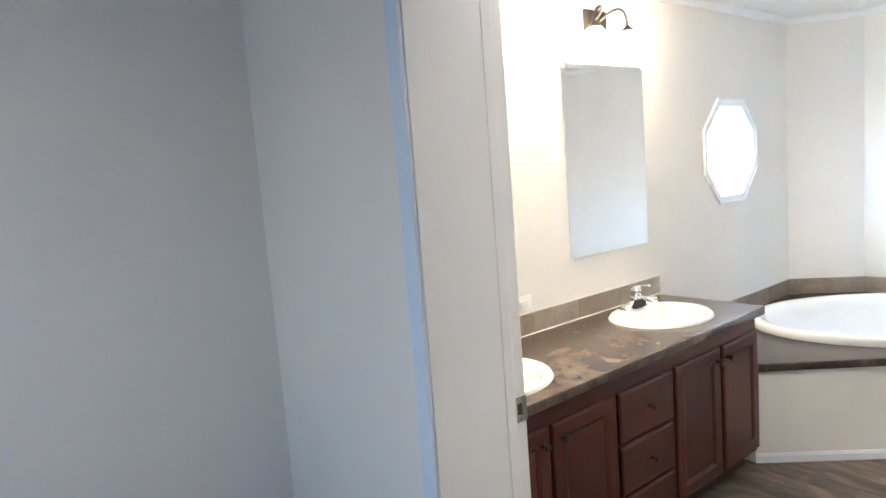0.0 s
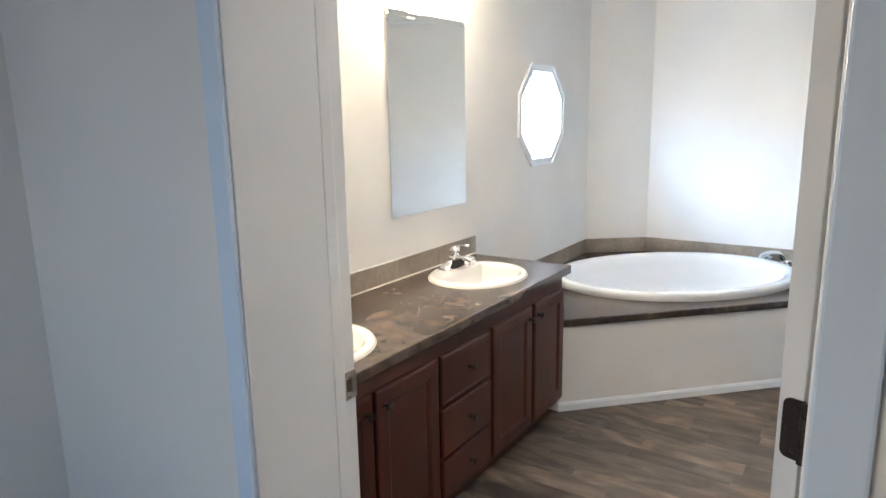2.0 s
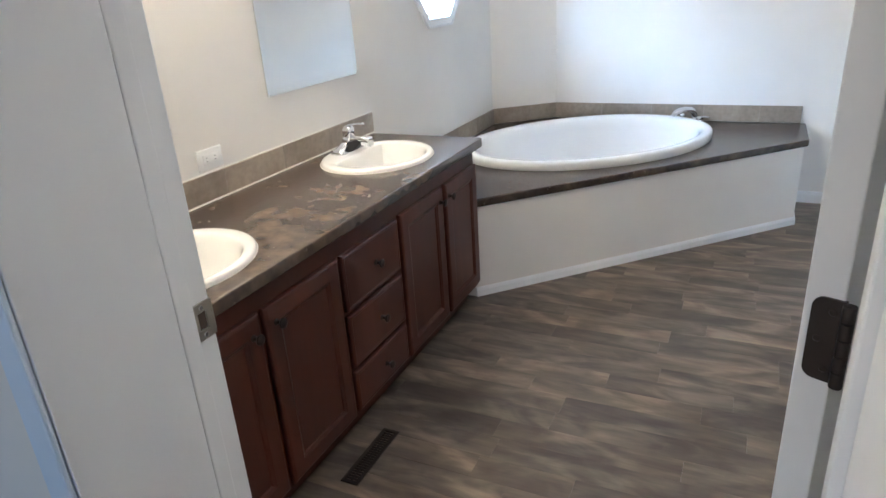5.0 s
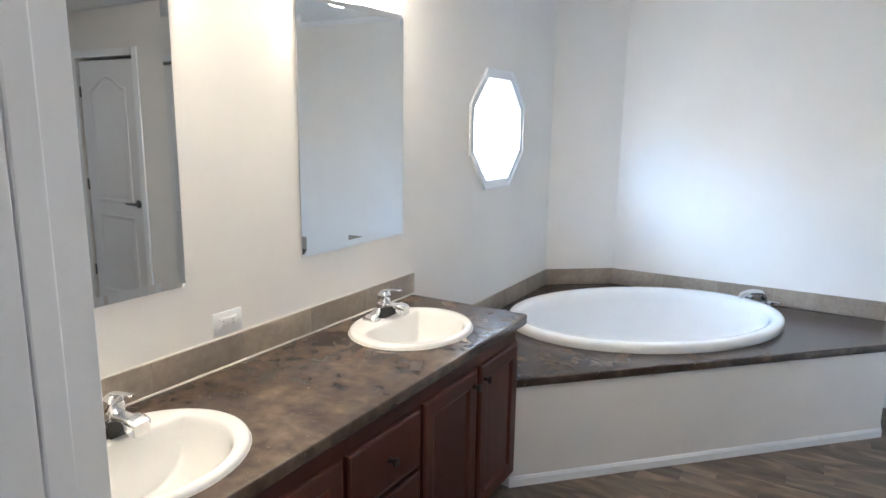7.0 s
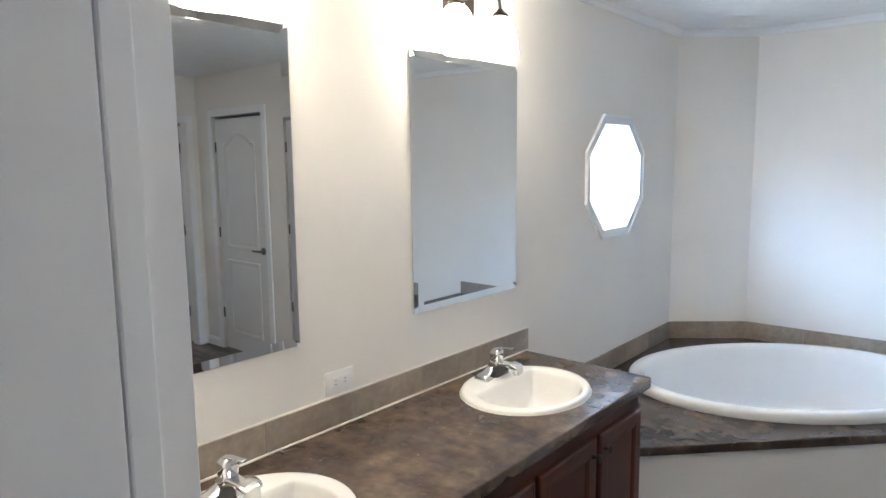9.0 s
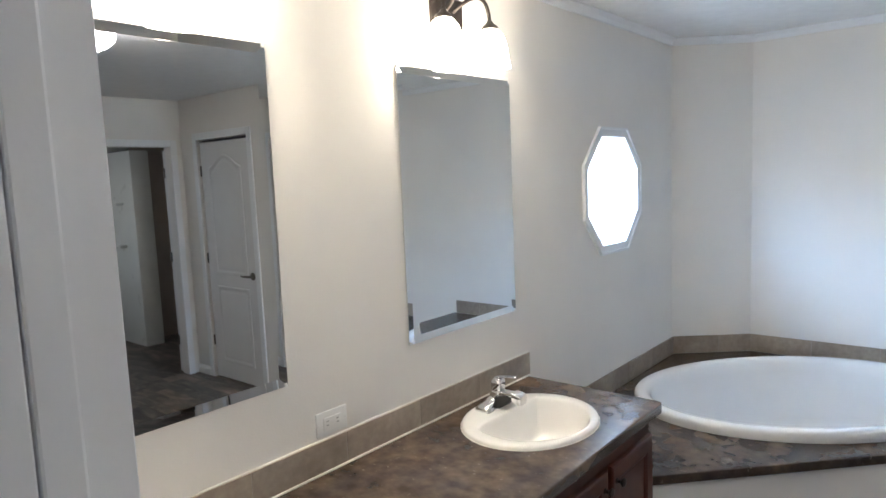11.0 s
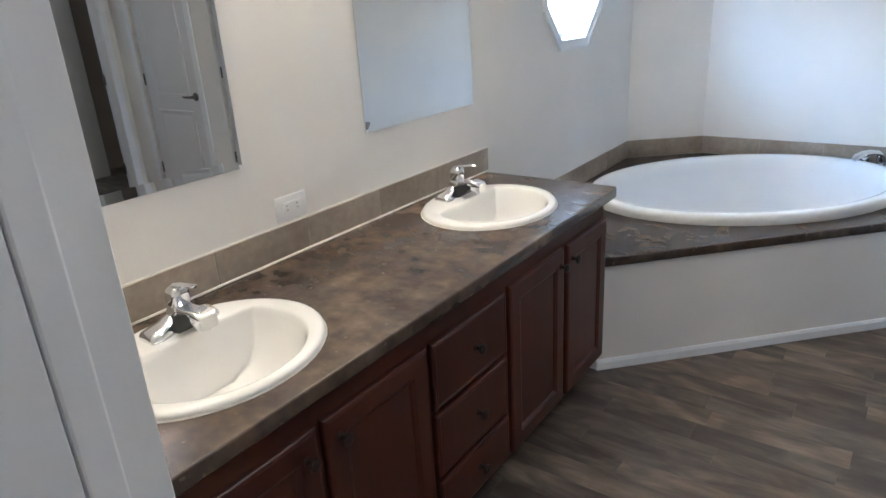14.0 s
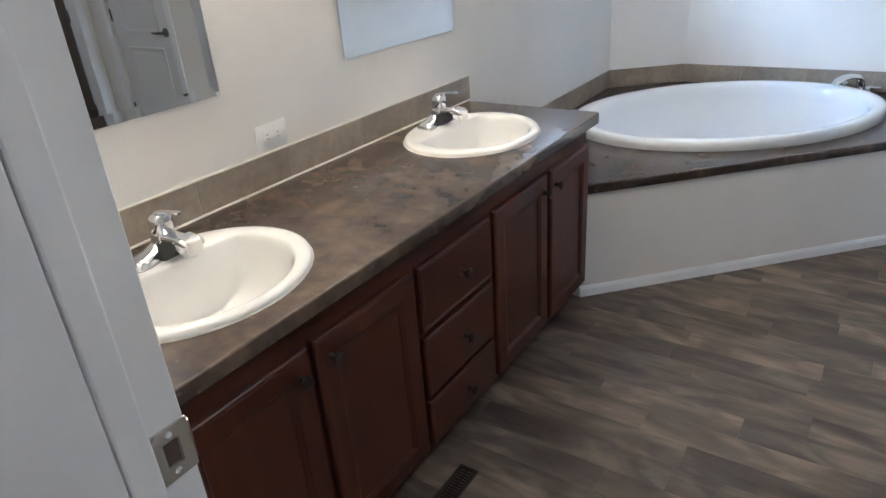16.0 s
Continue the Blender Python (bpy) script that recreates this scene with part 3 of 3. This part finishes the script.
rolled([((0.93, CF + 0.02), (0, -1)), ((CE - 0.02, CF + 0.02), (0, -1)), ((CE - 0.02, CF + 0.02), (0.7, -0.7)), ((CE - 0.02, CF + 0.02), (1, 0)), ((CE - 0.02, YW - 0.003), (1, 0))], parent=top)


def sink(cx, cy):
    s = thing("sink", "cream-white porcelain oval drop-in basin set in the countertop", "sink", "vanity basins")
    a, b = 0.258, 0.224
    rings = [oval(0, 0, a - 0.003, b - 0.003, 0.001), oval(0, 0, a, b, 0.004), oval(0, 0, a - 0.001, b - 0.001, 0.009), oval(0, 0, a - 0.005, b - 0.005, 0.0130), oval(0, 0, a - 0.012, b - 0.011, 0.0160), oval(0, 0, a - 0.024, b - 0.017, 0.0172)]
    for fx, fy, z, sh in ((0.830, 0.890, 0.0165, -0.003), (0.808, 0.872, 0.0148, -0.004), (0.788, 0.855, 0.009, -0.005), (0.768, 0.835, -0.003, -0.006), (0.735, 0.80, -0.035, -0.008), (0.66, 0.725, -0.075, -0.010), (0.53, 0.59, -0.108, -0.008), (0.34, 0.39, -0.128, -0.004), (0.12, 0.17, -0.136, 0.0), (0.085, 0.135, -0.137, 0.0)):
        rings.append(oval(0, sh, a * fx, b * fy, z, back=0.092 * fx / 0.82 + (0.02 if fx < 0.5 else 0)))
    part("basin", loft(rings, False, True), PORCELAIN, s)
    part("drain", lathe([(0.002, -0.1365), (0.021, -0.1365), (0.022, -0.1335), (0.016, -0.132), (0.014, -0.1345), (0.002, -0.1345)], 24), CHROME, s, "chrome drain ring")
    sealing = [oval(0, 0, a + 0.0025, b + 0.0025, 0.0003), oval(0, 0, a + 0.001, b + 0.001, 0.002), oval(0, 0, a - 0.002, b - 0.002, 0.004)]
    part("sealant", loft(sealing), CAULK, s)
    s.matrix_world = pose(cx, cy, CT)
    return s


def faucet(cx, cy):
    """A centre-set basin mixer: flared base, slanting body, flat spout and a lever on top."""
    f = thing("faucet", "polished chrome single-lever centre-set basin faucet", "faucet", "vanity faucets")

    def bar(x, w, z):
        return [(x, -w * math.cos(math.pi * i / 12), z * math.sin(math.pi * i / 12) ** 0.45) for i in range(13)]
    stations = ((-0.087, 0.012, 0.008), (-0.086, 0.024, 0.014), (-0.080, 0.029, 0.021), (-0.060, 0.030, 0.026), (-0.044, 0.027, 0.029), (-0.032, 0.024, 0.036), (-0.018, 0.022, 0.044), (0.0, 0.022, 0.046), (0.018, 0.022, 0.044), (0.032, 0.024, 0.036), (0.044, 0.027, 0.029), (0.060, 0.030, 0.026), (0.080, 0.029, 0.021), (0.086, 0.024, 0.014), (0.087, 0.012, 0.008))
    part("base", loft([bar(*st) for st in stations], True, True), CHROME, f)
    rings = []
    for rx, ry, dy, z in ((0.025, 0.023, -0.004, 0.020), (0.0235, 0.022, -0.008, 0.045), (0.0215, 0.020, -0.011, 0.058), (0.020, 0.0185, -0.012, 0.061), (0.0215, 0.0195, -0.012, 0.064), (0.0225, 0.020, -0.013, 0.088), (0.0205, 0.018, -0.014, 0.099), (0.015, 0.013, -0.015, 0.105), (0.007, 0.007, -0.015, 0.107)):
        rings.append([(rx * math.copysign(abs(math.cos(u)) ** 0.5, math.cos(u)), dy + ry * math.copysign(abs(math.sin(u)) ** 0.5, math.sin(u)), z) for u in (2 * math.pi * i / 28 for i in range(28))])
    part("body", loft(rings, True, True), CHROME, f)
    sp = []
    for y, z, hw, hh in ((0.0, 0.048, 0.021, 0.015), (-0.030, 0.051, 0.019, 0.011), (-0.055, 0.054, 0.018, 0.008), (-0.076, 0.056, 0.018, 0.008), (-0.079, 0.051, 0.0225, 0.017), (-0.106, 0.044, 0.0235, 0.019), (-0.113, 0.042, 0.020, 0.015)):
        sp.append([(hw * math.copysign(abs(math.cos(u)) ** 0.3, math.cos(u)), y, z + hh * math.copysign(abs(math.sin(u)) ** 0.3, math.sin(u))) for u in (2 * math.pi * i / 24 for i in range(24))])
    spout = part("spout", loft(sp, True, True), CHROME, f)
    # added black wedge that stands in for the dark reflection below the spout
    under = [[(-hw, y, zt), (-hw, y, zb), (hw, y, zb), (hw, y, zt)] for y, hw, zb, zt in ((-0.012, 0.0255, 0.001, 0.040), (-0.030, 0.024, 0.002, 0.045), (-0.046, 0.021, 0.012, 0.050), (-0.062, 0.018, 0.028, 0.054), (-0.082, 0.016, 0.044, 0.056))]
    part("underside", loft(under, True, True), NEAR_BLACK, spout, "black wedge added for the dark reflection under the spout", smooth=False)
    part("aerator", lathe([(0.002, 0.022), (0.0115, 0.022), (0.0125, 0.025), (0.0125, 0.040), (0.002, 0.040)], 20, None, Matrix.Translation((0, -0.097, 0.0))), CHROME, spout)
    lv = []
    for y, z, hw, hh in ((0.002, 0.102, 0.006, 0.003), (-0.010, 0.107, 0.011, 0.005), (-0.030, 0.112, 0.009, 0.0045), (-0.052, 0.116, 0.007, 0.0035), (-0.070, 0.118, 0.0075, 0.004), (-0.082, 0.119, 0.009, 0.005), (-0.088, 0.119, 0.006, 0.003)):
        lv.append([(hw * math.cos(u), y, z + hh * math.sin(u)) for u in (2 * math.pi * i / 16 for i in range(16))])
    part("lever", loft(lv, True, True), CHROME, f)
    f.matrix_world = pose(cx, cy, CT + 0.0155) @ Matrix.Diagonal((1.02, 1.06, 1.0, 1))
    return f


for cx, cy in SINKS:
    sink(cx, cy)
    faucet(cx + 0.023, cy + (0.144 if cx < 2 else 0.160))


# ---- mirrors ----
def wall_mirror(x0, x1):
    z0, z1 = 1.108, 2.018
    g = thing("mirror", "tall frameless silver wall mirror above the brown countertop", "mirror", "vanity mirrors")

    def rect(i, y):
        return [(x0 + i, y, z0 + i), (x1 - i, y, z0 + i), (x1 - i, y, z1 - i), (x0 + i, y, z1 - i)]
    part("silvered_glass", loft([rect(0, YW - 0.002), rect(0, YW - 0.0078), rect(0.025, YW - 0.0060)], True, True), MIRROR, g, smooth=False)
    for x in (x0 + 0.006, x1 - 0.006):
        for z in (z0 + 0.004, z1 - 0.004):
            part("clip", box(x - 0.005, x + 0.005, YW - 0.0095, YW - 0.002, z - 0.006, z + 0.006, 0.002), PLASTIC, g, "clear plastic mirror clip")


wall_mirror(1.105, 1.739)
wall_mirror(2.230, 2.864)


# ---- vanity lights ----
def vanity_light(cx):
    f = thing("vanity_light", "dark bronze wall light with two glowing opal glass shades", "wall light", "vanity lights")
    zc = 2.218
    plate = []
    for y, s in ((YW - 0.001, 1.0), (YW - 0.012, 1.0), (YW - 0.018, 0.9), (YW - 0.022, 0.86)):
        plate.append([(cx + 0.083 * s * sx, y, zc + 0.050 * s * sz) for sx, sz in ((-1, -0.95), (-0.93, -1), (0.93, -1), (1, -0.95), (1, 0.95), (0.93, 1), (-0.93, 1), (-1, 0.95))])
    part("backplate", loft(plate, True, True), BRONZE, f)
    for s in (-1, 1):
        sx, sy = cx + s * 0.127, YW - 0.098
        a = part("arm", tube(curve_pts((cx + s * 0.02, YW - 0.02, zc + 0.0), (cx + s * 0.02, YW - 0.11, zc + 0.05), (sx - s * 0.005, sy, zc + 0.075), (sx, sy, zc - 0.035), 14), 0.0065, 12), BRONZE, f)
        part("socket_cap", lathe([(0.004, 0.014), (0.010, 0.012), (0.014, 0.004), (0.026, -0.004), (0.030, -0.012), (0.028, -0.016), (0.004, -0.016)], 24, None, Matrix.Translation((sx, sy, zc - 0.04))), BRONZE, a)
        part("shade", lathe([(0.022, -0.016), (0.034, -0.022), (0.049, -0.042), (0.058, -0.075), (0.063, -0.110), (0.066, -0.135), (0.070, -0.148), (0.067, -0.149), (0.062, -0.135), (0.055, -0.115), (0.03, -0.10), (0.004, -0.095)], 36, None, Matrix.Translation((sx, sy, zc - 0.04))), GLOW, f, "glowing bell-shaped opal glass shade")


vanity_light(1.420)
vanity_light(2.492)


# ---- ceiling light ----
dl = thing("ceiling_light", "round glowing white dome light on the bathroom ceiling", "ceiling light")
cl = Matrix.Translation((2.0, 0.33, HC))
part("pan", lathe([(0.004, -0.001), (0.152, -0.001), (0.155, -0.006), (0.155, -0.022), (0.148, -0.026), (0.004, -0.026)], 40, None, cl), PLASTIC, dl, "white metal pan")
part("diffuser", lathe([(0.004, -0.028), (0.146, -0.028), (0.148, -0.040), (0.138, -0.062), (0.112, -0.085), (0.075, -0.101), (0.035, -0.109), (0.004, -0.111)], 40, None, cl), DOME, dl, "glowing opal glass dome")


# ---- outlet ----
o = thing("wall_outlet", "white horizontal duplex outlet plate just above the backsplash", "outlet")
ox, oz = 1.886, 0.960
part("cover_plate", box(ox - 0.058, ox + 0.058, YW - 0.0065, YW - 0.0005, oz - 0.036, oz + 0.036, 0.003), PLASTIC, o)
part("receptacle", box(ox - 0.034, ox + 0.034, YW - 0.009, YW - 0.006, oz - 0.017, oz + 0.017, 0.0015), PLASTIC, o)
for dx in (-0.019, 0.019):
    for dz in (-0.006, 0.006):
        part("slot", box(ox + dx - 0.004, ox + dx + 0.004, YW - 0.0095, YW - 0.0088, oz + dz - 0.0012, oz + dz + 0.0012), SLOT_GREY, o, smooth=False)
for dx in (-0.050, 0.050):
    mm = Matrix.Translation((ox + dx, YW - 0.0064, oz)) @ Matrix.Rotation(radians(90), 4, "X")
    part("screw", lathe([(0.0005, 0), (0.003, 0), (0.0025, 0.001), (0.0005, 0.0011)], 12, None, mm), PLASTIC, o)


# ---- tub ----
DT = 0.514
AP = [(2.958, 1.574), (4.437, 0.126)]          # foot of the slanting front panel
TUB = (4.150, 1.302)
R = Matrix.Rotation(radians(-45), 4, "Z")


def tub_oval(a, b, z, k=64):
    return [tuple(Matrix.Translation((*TUB, 0)) @ R @ Vector((a * math.cos(2 * math.pi * i / k), b * math.sin(2 * math.pi * i / k), z))) for i in range(k)]


apron = slab([AP[0], AP[1], (XF, 0.126), (XF, 0.20), (4.47, 0.20), (3.01, 1.635), (2.958, 1.65)], [], DT - 0.037, Matrix())
setting(link("tub_apron", apron, WALL), "white painted panel along the front of the tub deck", "panel")
dirv = (Vector(AP[1]) - Vector(AP[0])).normalized()
strip("baseboard", (2.958, 1.574), (4.441, 0.122), 0.048, -0.010, 0, TRIM, "low white baseboard along the tub panel")
strip("baseboard", (4.437, 0.126), (XF, 0.126), 0.048, -0.010, 0, TRIM, "low white baseboard at the end of the tub deck")

deck = thing("tub_deck", "dark brown laminate deck round the bathtub", "tub deck")
n1 = Vector((dirv.y, -dirv.x))
n1 = n1 if n1.x + n1.y < 0 else -n1
F0, F1 = Vector((2.950, 1.578)), Vector((4.450, 0.124))
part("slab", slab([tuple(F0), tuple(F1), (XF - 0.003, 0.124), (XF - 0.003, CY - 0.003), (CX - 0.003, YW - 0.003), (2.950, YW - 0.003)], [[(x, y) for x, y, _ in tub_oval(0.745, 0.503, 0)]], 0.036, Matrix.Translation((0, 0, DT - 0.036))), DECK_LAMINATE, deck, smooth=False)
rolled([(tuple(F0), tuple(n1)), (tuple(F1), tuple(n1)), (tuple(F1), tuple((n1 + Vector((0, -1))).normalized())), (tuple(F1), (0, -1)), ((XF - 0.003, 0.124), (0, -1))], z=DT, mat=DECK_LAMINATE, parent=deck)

tub = thing("bathtub", "glossy white oval acrylic drop-in bathtub set in the deck", "bathtub")
prof = [(-0.002, -0.002, 0.0005), (0.0, 0.0, 0.004), (0.002, 0.002, 0.026), (0.0, 0.0, 0.039), (-0.007, -0.007, 0.047), (-0.020, -0.020, 0.051), (-0.045, -0.045, 0.050), (-0.064, -0.062, 0.043), (-0.078, -0.074, 0.025), (-0.088, -0.083, -0.02), (-0.115, -0.105, -0.14), (-0.15, -0.13, -0.27), (-0.20, -0.165, -0.34), (-0.28, -0.23, -0.37), (-0.45, -0.34, -0.378), (-0.60, -0.42, -0.38)]
part("waste_drain", lathe([(0.002, 0.004), (0.026, 0.004), (0.030, 0.001), (0.030, -0.002), (0.002, -0.002)], 24, None, Matrix.Translation((*TUB, DT - 0.377))), CHROME, tub, "round chrome drain")
part("shell", loft([tub_oval(0.794 + da, 0.552 + db, DT + z) for da, db, z in prof], False, True), ACRYLIC, tub)

tf = thing("tub_faucet", "chrome two-handle roman tub faucet standing on the deck", "faucet")
q0 = Vector((4.812, 0.765, DT))
wv = (Vector((TUB[0], TUB[1], DT)) - q0).normalized()
sv = Vector((-wv.y, wv.x, 0))
part("spout_base", lathe([(0.002, 0), (0.030, 0), (0.030, 0.006), (0.022, 0.014), (0.018, 0.03), (0.002, 0.03)], 24, None, Matrix.Translation(q0)), CHROME, tf)
part("spout", tube([q0 + wv * u + Vector((0, 0, h)) for u, h in ((-0.01, 0.012), (-0.010, 0.040), (0.002, 0.072), (0.03, 0.092), (0.075, 0.100), (0.12, 0.098), (0.16, 0.088), (0.178, 0.072))], [0.024, 0.026, 0.028, 0.028, 0.026, 0.025, 0.023, 0.018], 14, None, 0.62), CHROME, tf)
for s in (-1, 1):
    p = q0 + sv * 0.075 * s + wv * 0.02
    hd = part("handle", lathe([(0.002, 0), (0.027, 0), (0.026, 0.008), (0.016, 0.016), (0.014, 0.036), (0.022, 0.044), (0.022, 0.052), (0.014, 0.058), (0.002, 0.059)], 20, None, Matrix.Translation(p)), CHROME, tf)
    part("lever", tube([p + Vector((0, 0, 0.050)), p + sv * 0.02 * s + Vector((0, 0, 0.055)), p + sv * 0.05 * s + Vector((0, 0, 0.060)), p + sv * 0.075 * s + Vector((0, 0, 0.060))], [0.008, 0.009, 0.008, 0.006], 10, None, 0.6), CHROME, hd)


# ---- floor register ----
g = thing("floor_register", "dark metal floor vent register in the plank floor", "vent")
x0, x1, y0, y1 = 1.590, 1.872, 1.430, 1.492
part("frame", slab([(x0, y0), (x1, y0), (x1, y1), (x0, y1)], [[(x0 + 0.012, y0 + 0.012), (x1 - 0.012, y0 + 0.012), (x1 - 0.012, y1 - 0.012), (x0 + 0.012, y1 - 0.012)]], 0.004, Matrix.Translation((0, 0, 0.0005))), BRONZE, g, smooth=False)
for i in range(22):
    x = x0 + 0.022 + i * (x1 - x0 - 0.044) / 21
    part("slat", box(x - 0.003, x + 0.003, y0 + 0.011, y1 - 0.011, 0.0005, 0.0035), BRONZE, g, smooth=False)
part("rib", box(x0 + 0.015, x1 - 0.015, (y0 + y1) / 2 - 0.003, (y0 + y1) / 2 + 0.003, 0.0005, 0.0042), BRONZE, g, smooth=False)


# ---- backsplash tiles ----
bs = setting(new("backsplash"), "taupe ceramic tile backsplash behind the countertop", "backsplash")
tb = setting(new("tub_backsplash"), "taupe ceramic tile edging along the walls round the tub", "backsplash")
TH = 0.010


def tiles(parent, a, b, z0, z1, marks, thick=TH, beads=True):
    """Tiles on the wall from a to b, cut at the marks along it; they stand out to the right of that way."""
    a, b = Vector(a), Vector(b)
    d = b - a
    m = Matrix.Translation((*a, 0)) @ Matrix.Rotation(math.atan2(d.y, d.x), 4, "Z")
    ends = [0.0, *marks, d.length]
    for u, v in zip(ends, ends[1:]):
        bm = box(u + 0.0012, v - 0.0012, -thick, -0.0015, z0 + 0.004, z1, 0.0012, 1)
        bmesh.ops.transform(bm, matrix=m, verts=bm.verts)
        part("tile", bm, STONE, parent, smooth=False)
    bm = box(0, d.length, -thick + 0.0015, -0.001, z0 + 0.002, z1 - 0.001)
    bmesh.ops.transform(bm, matrix=m, verts=bm.verts)
    part("grout", bm, GROUT, parent, smooth=False)
    for zz, hh in ((z0 + 0.0005, 0.006), (z1 - 0.0005, 0.004)) if beads else ():
        bm = box(0, d.length, -thick - (0.004 if zz < z0 + 0.01 else -0.004), -0.001, zz, zz + hh, 0.001, 1)
        bmesh.ops.transform(bm, matrix=m, verts=bm.verts)
        part("caulk_line", bm, CAULK, parent, smooth=False)


def every(first, length, step):
    out = [first]
    while out[-1] + step < length - 0.02:
        out.append(out[-1] + step)
    return out


tiles(bs, (0.930, YW - 0.001), (2.956, YW - 0.001), CT, 0.913, every(0.345, 2.026, 0.33))
tiles(tb, (2.962, YW - 0.001), (CX - 0.003, YW - 0.001), DT, 0.622, every(0.30, 1.642, 0.334), beads=False)
tiles(tb, (CX - 0.001, YW - 0.002), (XF - 0.001, CY + 0.001), DT, 0.622, [0.28], beads=False)
tiles(tb, (XF - 0.001, CY - 0.001), (XF - 0.001, 0.135), DT, 0.622, every(0.334, 1.60, 0.334), beads=False)


# ---- plank floor ----
fl = setting(new("floor"), "grey-brown weathered wood-look vinyl plank floor", "floor")
PW, rnd = 0.104, random.Random(7)
cache = {}


def plank_mesh(length):
    if length not in cache:
        bm = box(-PW / 2 + 0.0002, PW / 2 - 0.0002, -length / 2 + 0.0002, length / 2 - 0.0002, -0.010, 0.0)
        top_edges = [e for e in bm.edges if all(v.co.z > -0.001 for v in e.verts)]
        bmesh.ops.bevel(bm, geom=top_edges, offset=0.0004, segments=1, affect="EDGES")
        me = bpy.data.meshes.new("plank")
        bm.to_mesh(me)
        bm.free()
        me.materials.append(VINYL)
        cache[length] = me
    return cache[length]


x = XD + PW / 2
while x - PW / 2 < XF:
    edge = YW
    while edge > YS - 0.08:
        near = edge > -0.2
        length = rnd.choice((0.20, 0.35, 0.45) if edge == YW else (0.32, 0.45, 0.62, 0.80) if near else (0.80, 1.05, 1.30))
        length = round(min(length, edge - (YS - 0.09)), 3)
        p = new("plank", plank_mesh(length))
        p.parent = fl
        p.location = (x, edge - length / 2, 0)
        edge -= length
    x += PW
setting(link("floor_shower_room", box(2.2, XF, -4.2, YS - 0.092, -0.012, -0.0005), VINYL), "dark wood-look floor of the shower room", "floor")
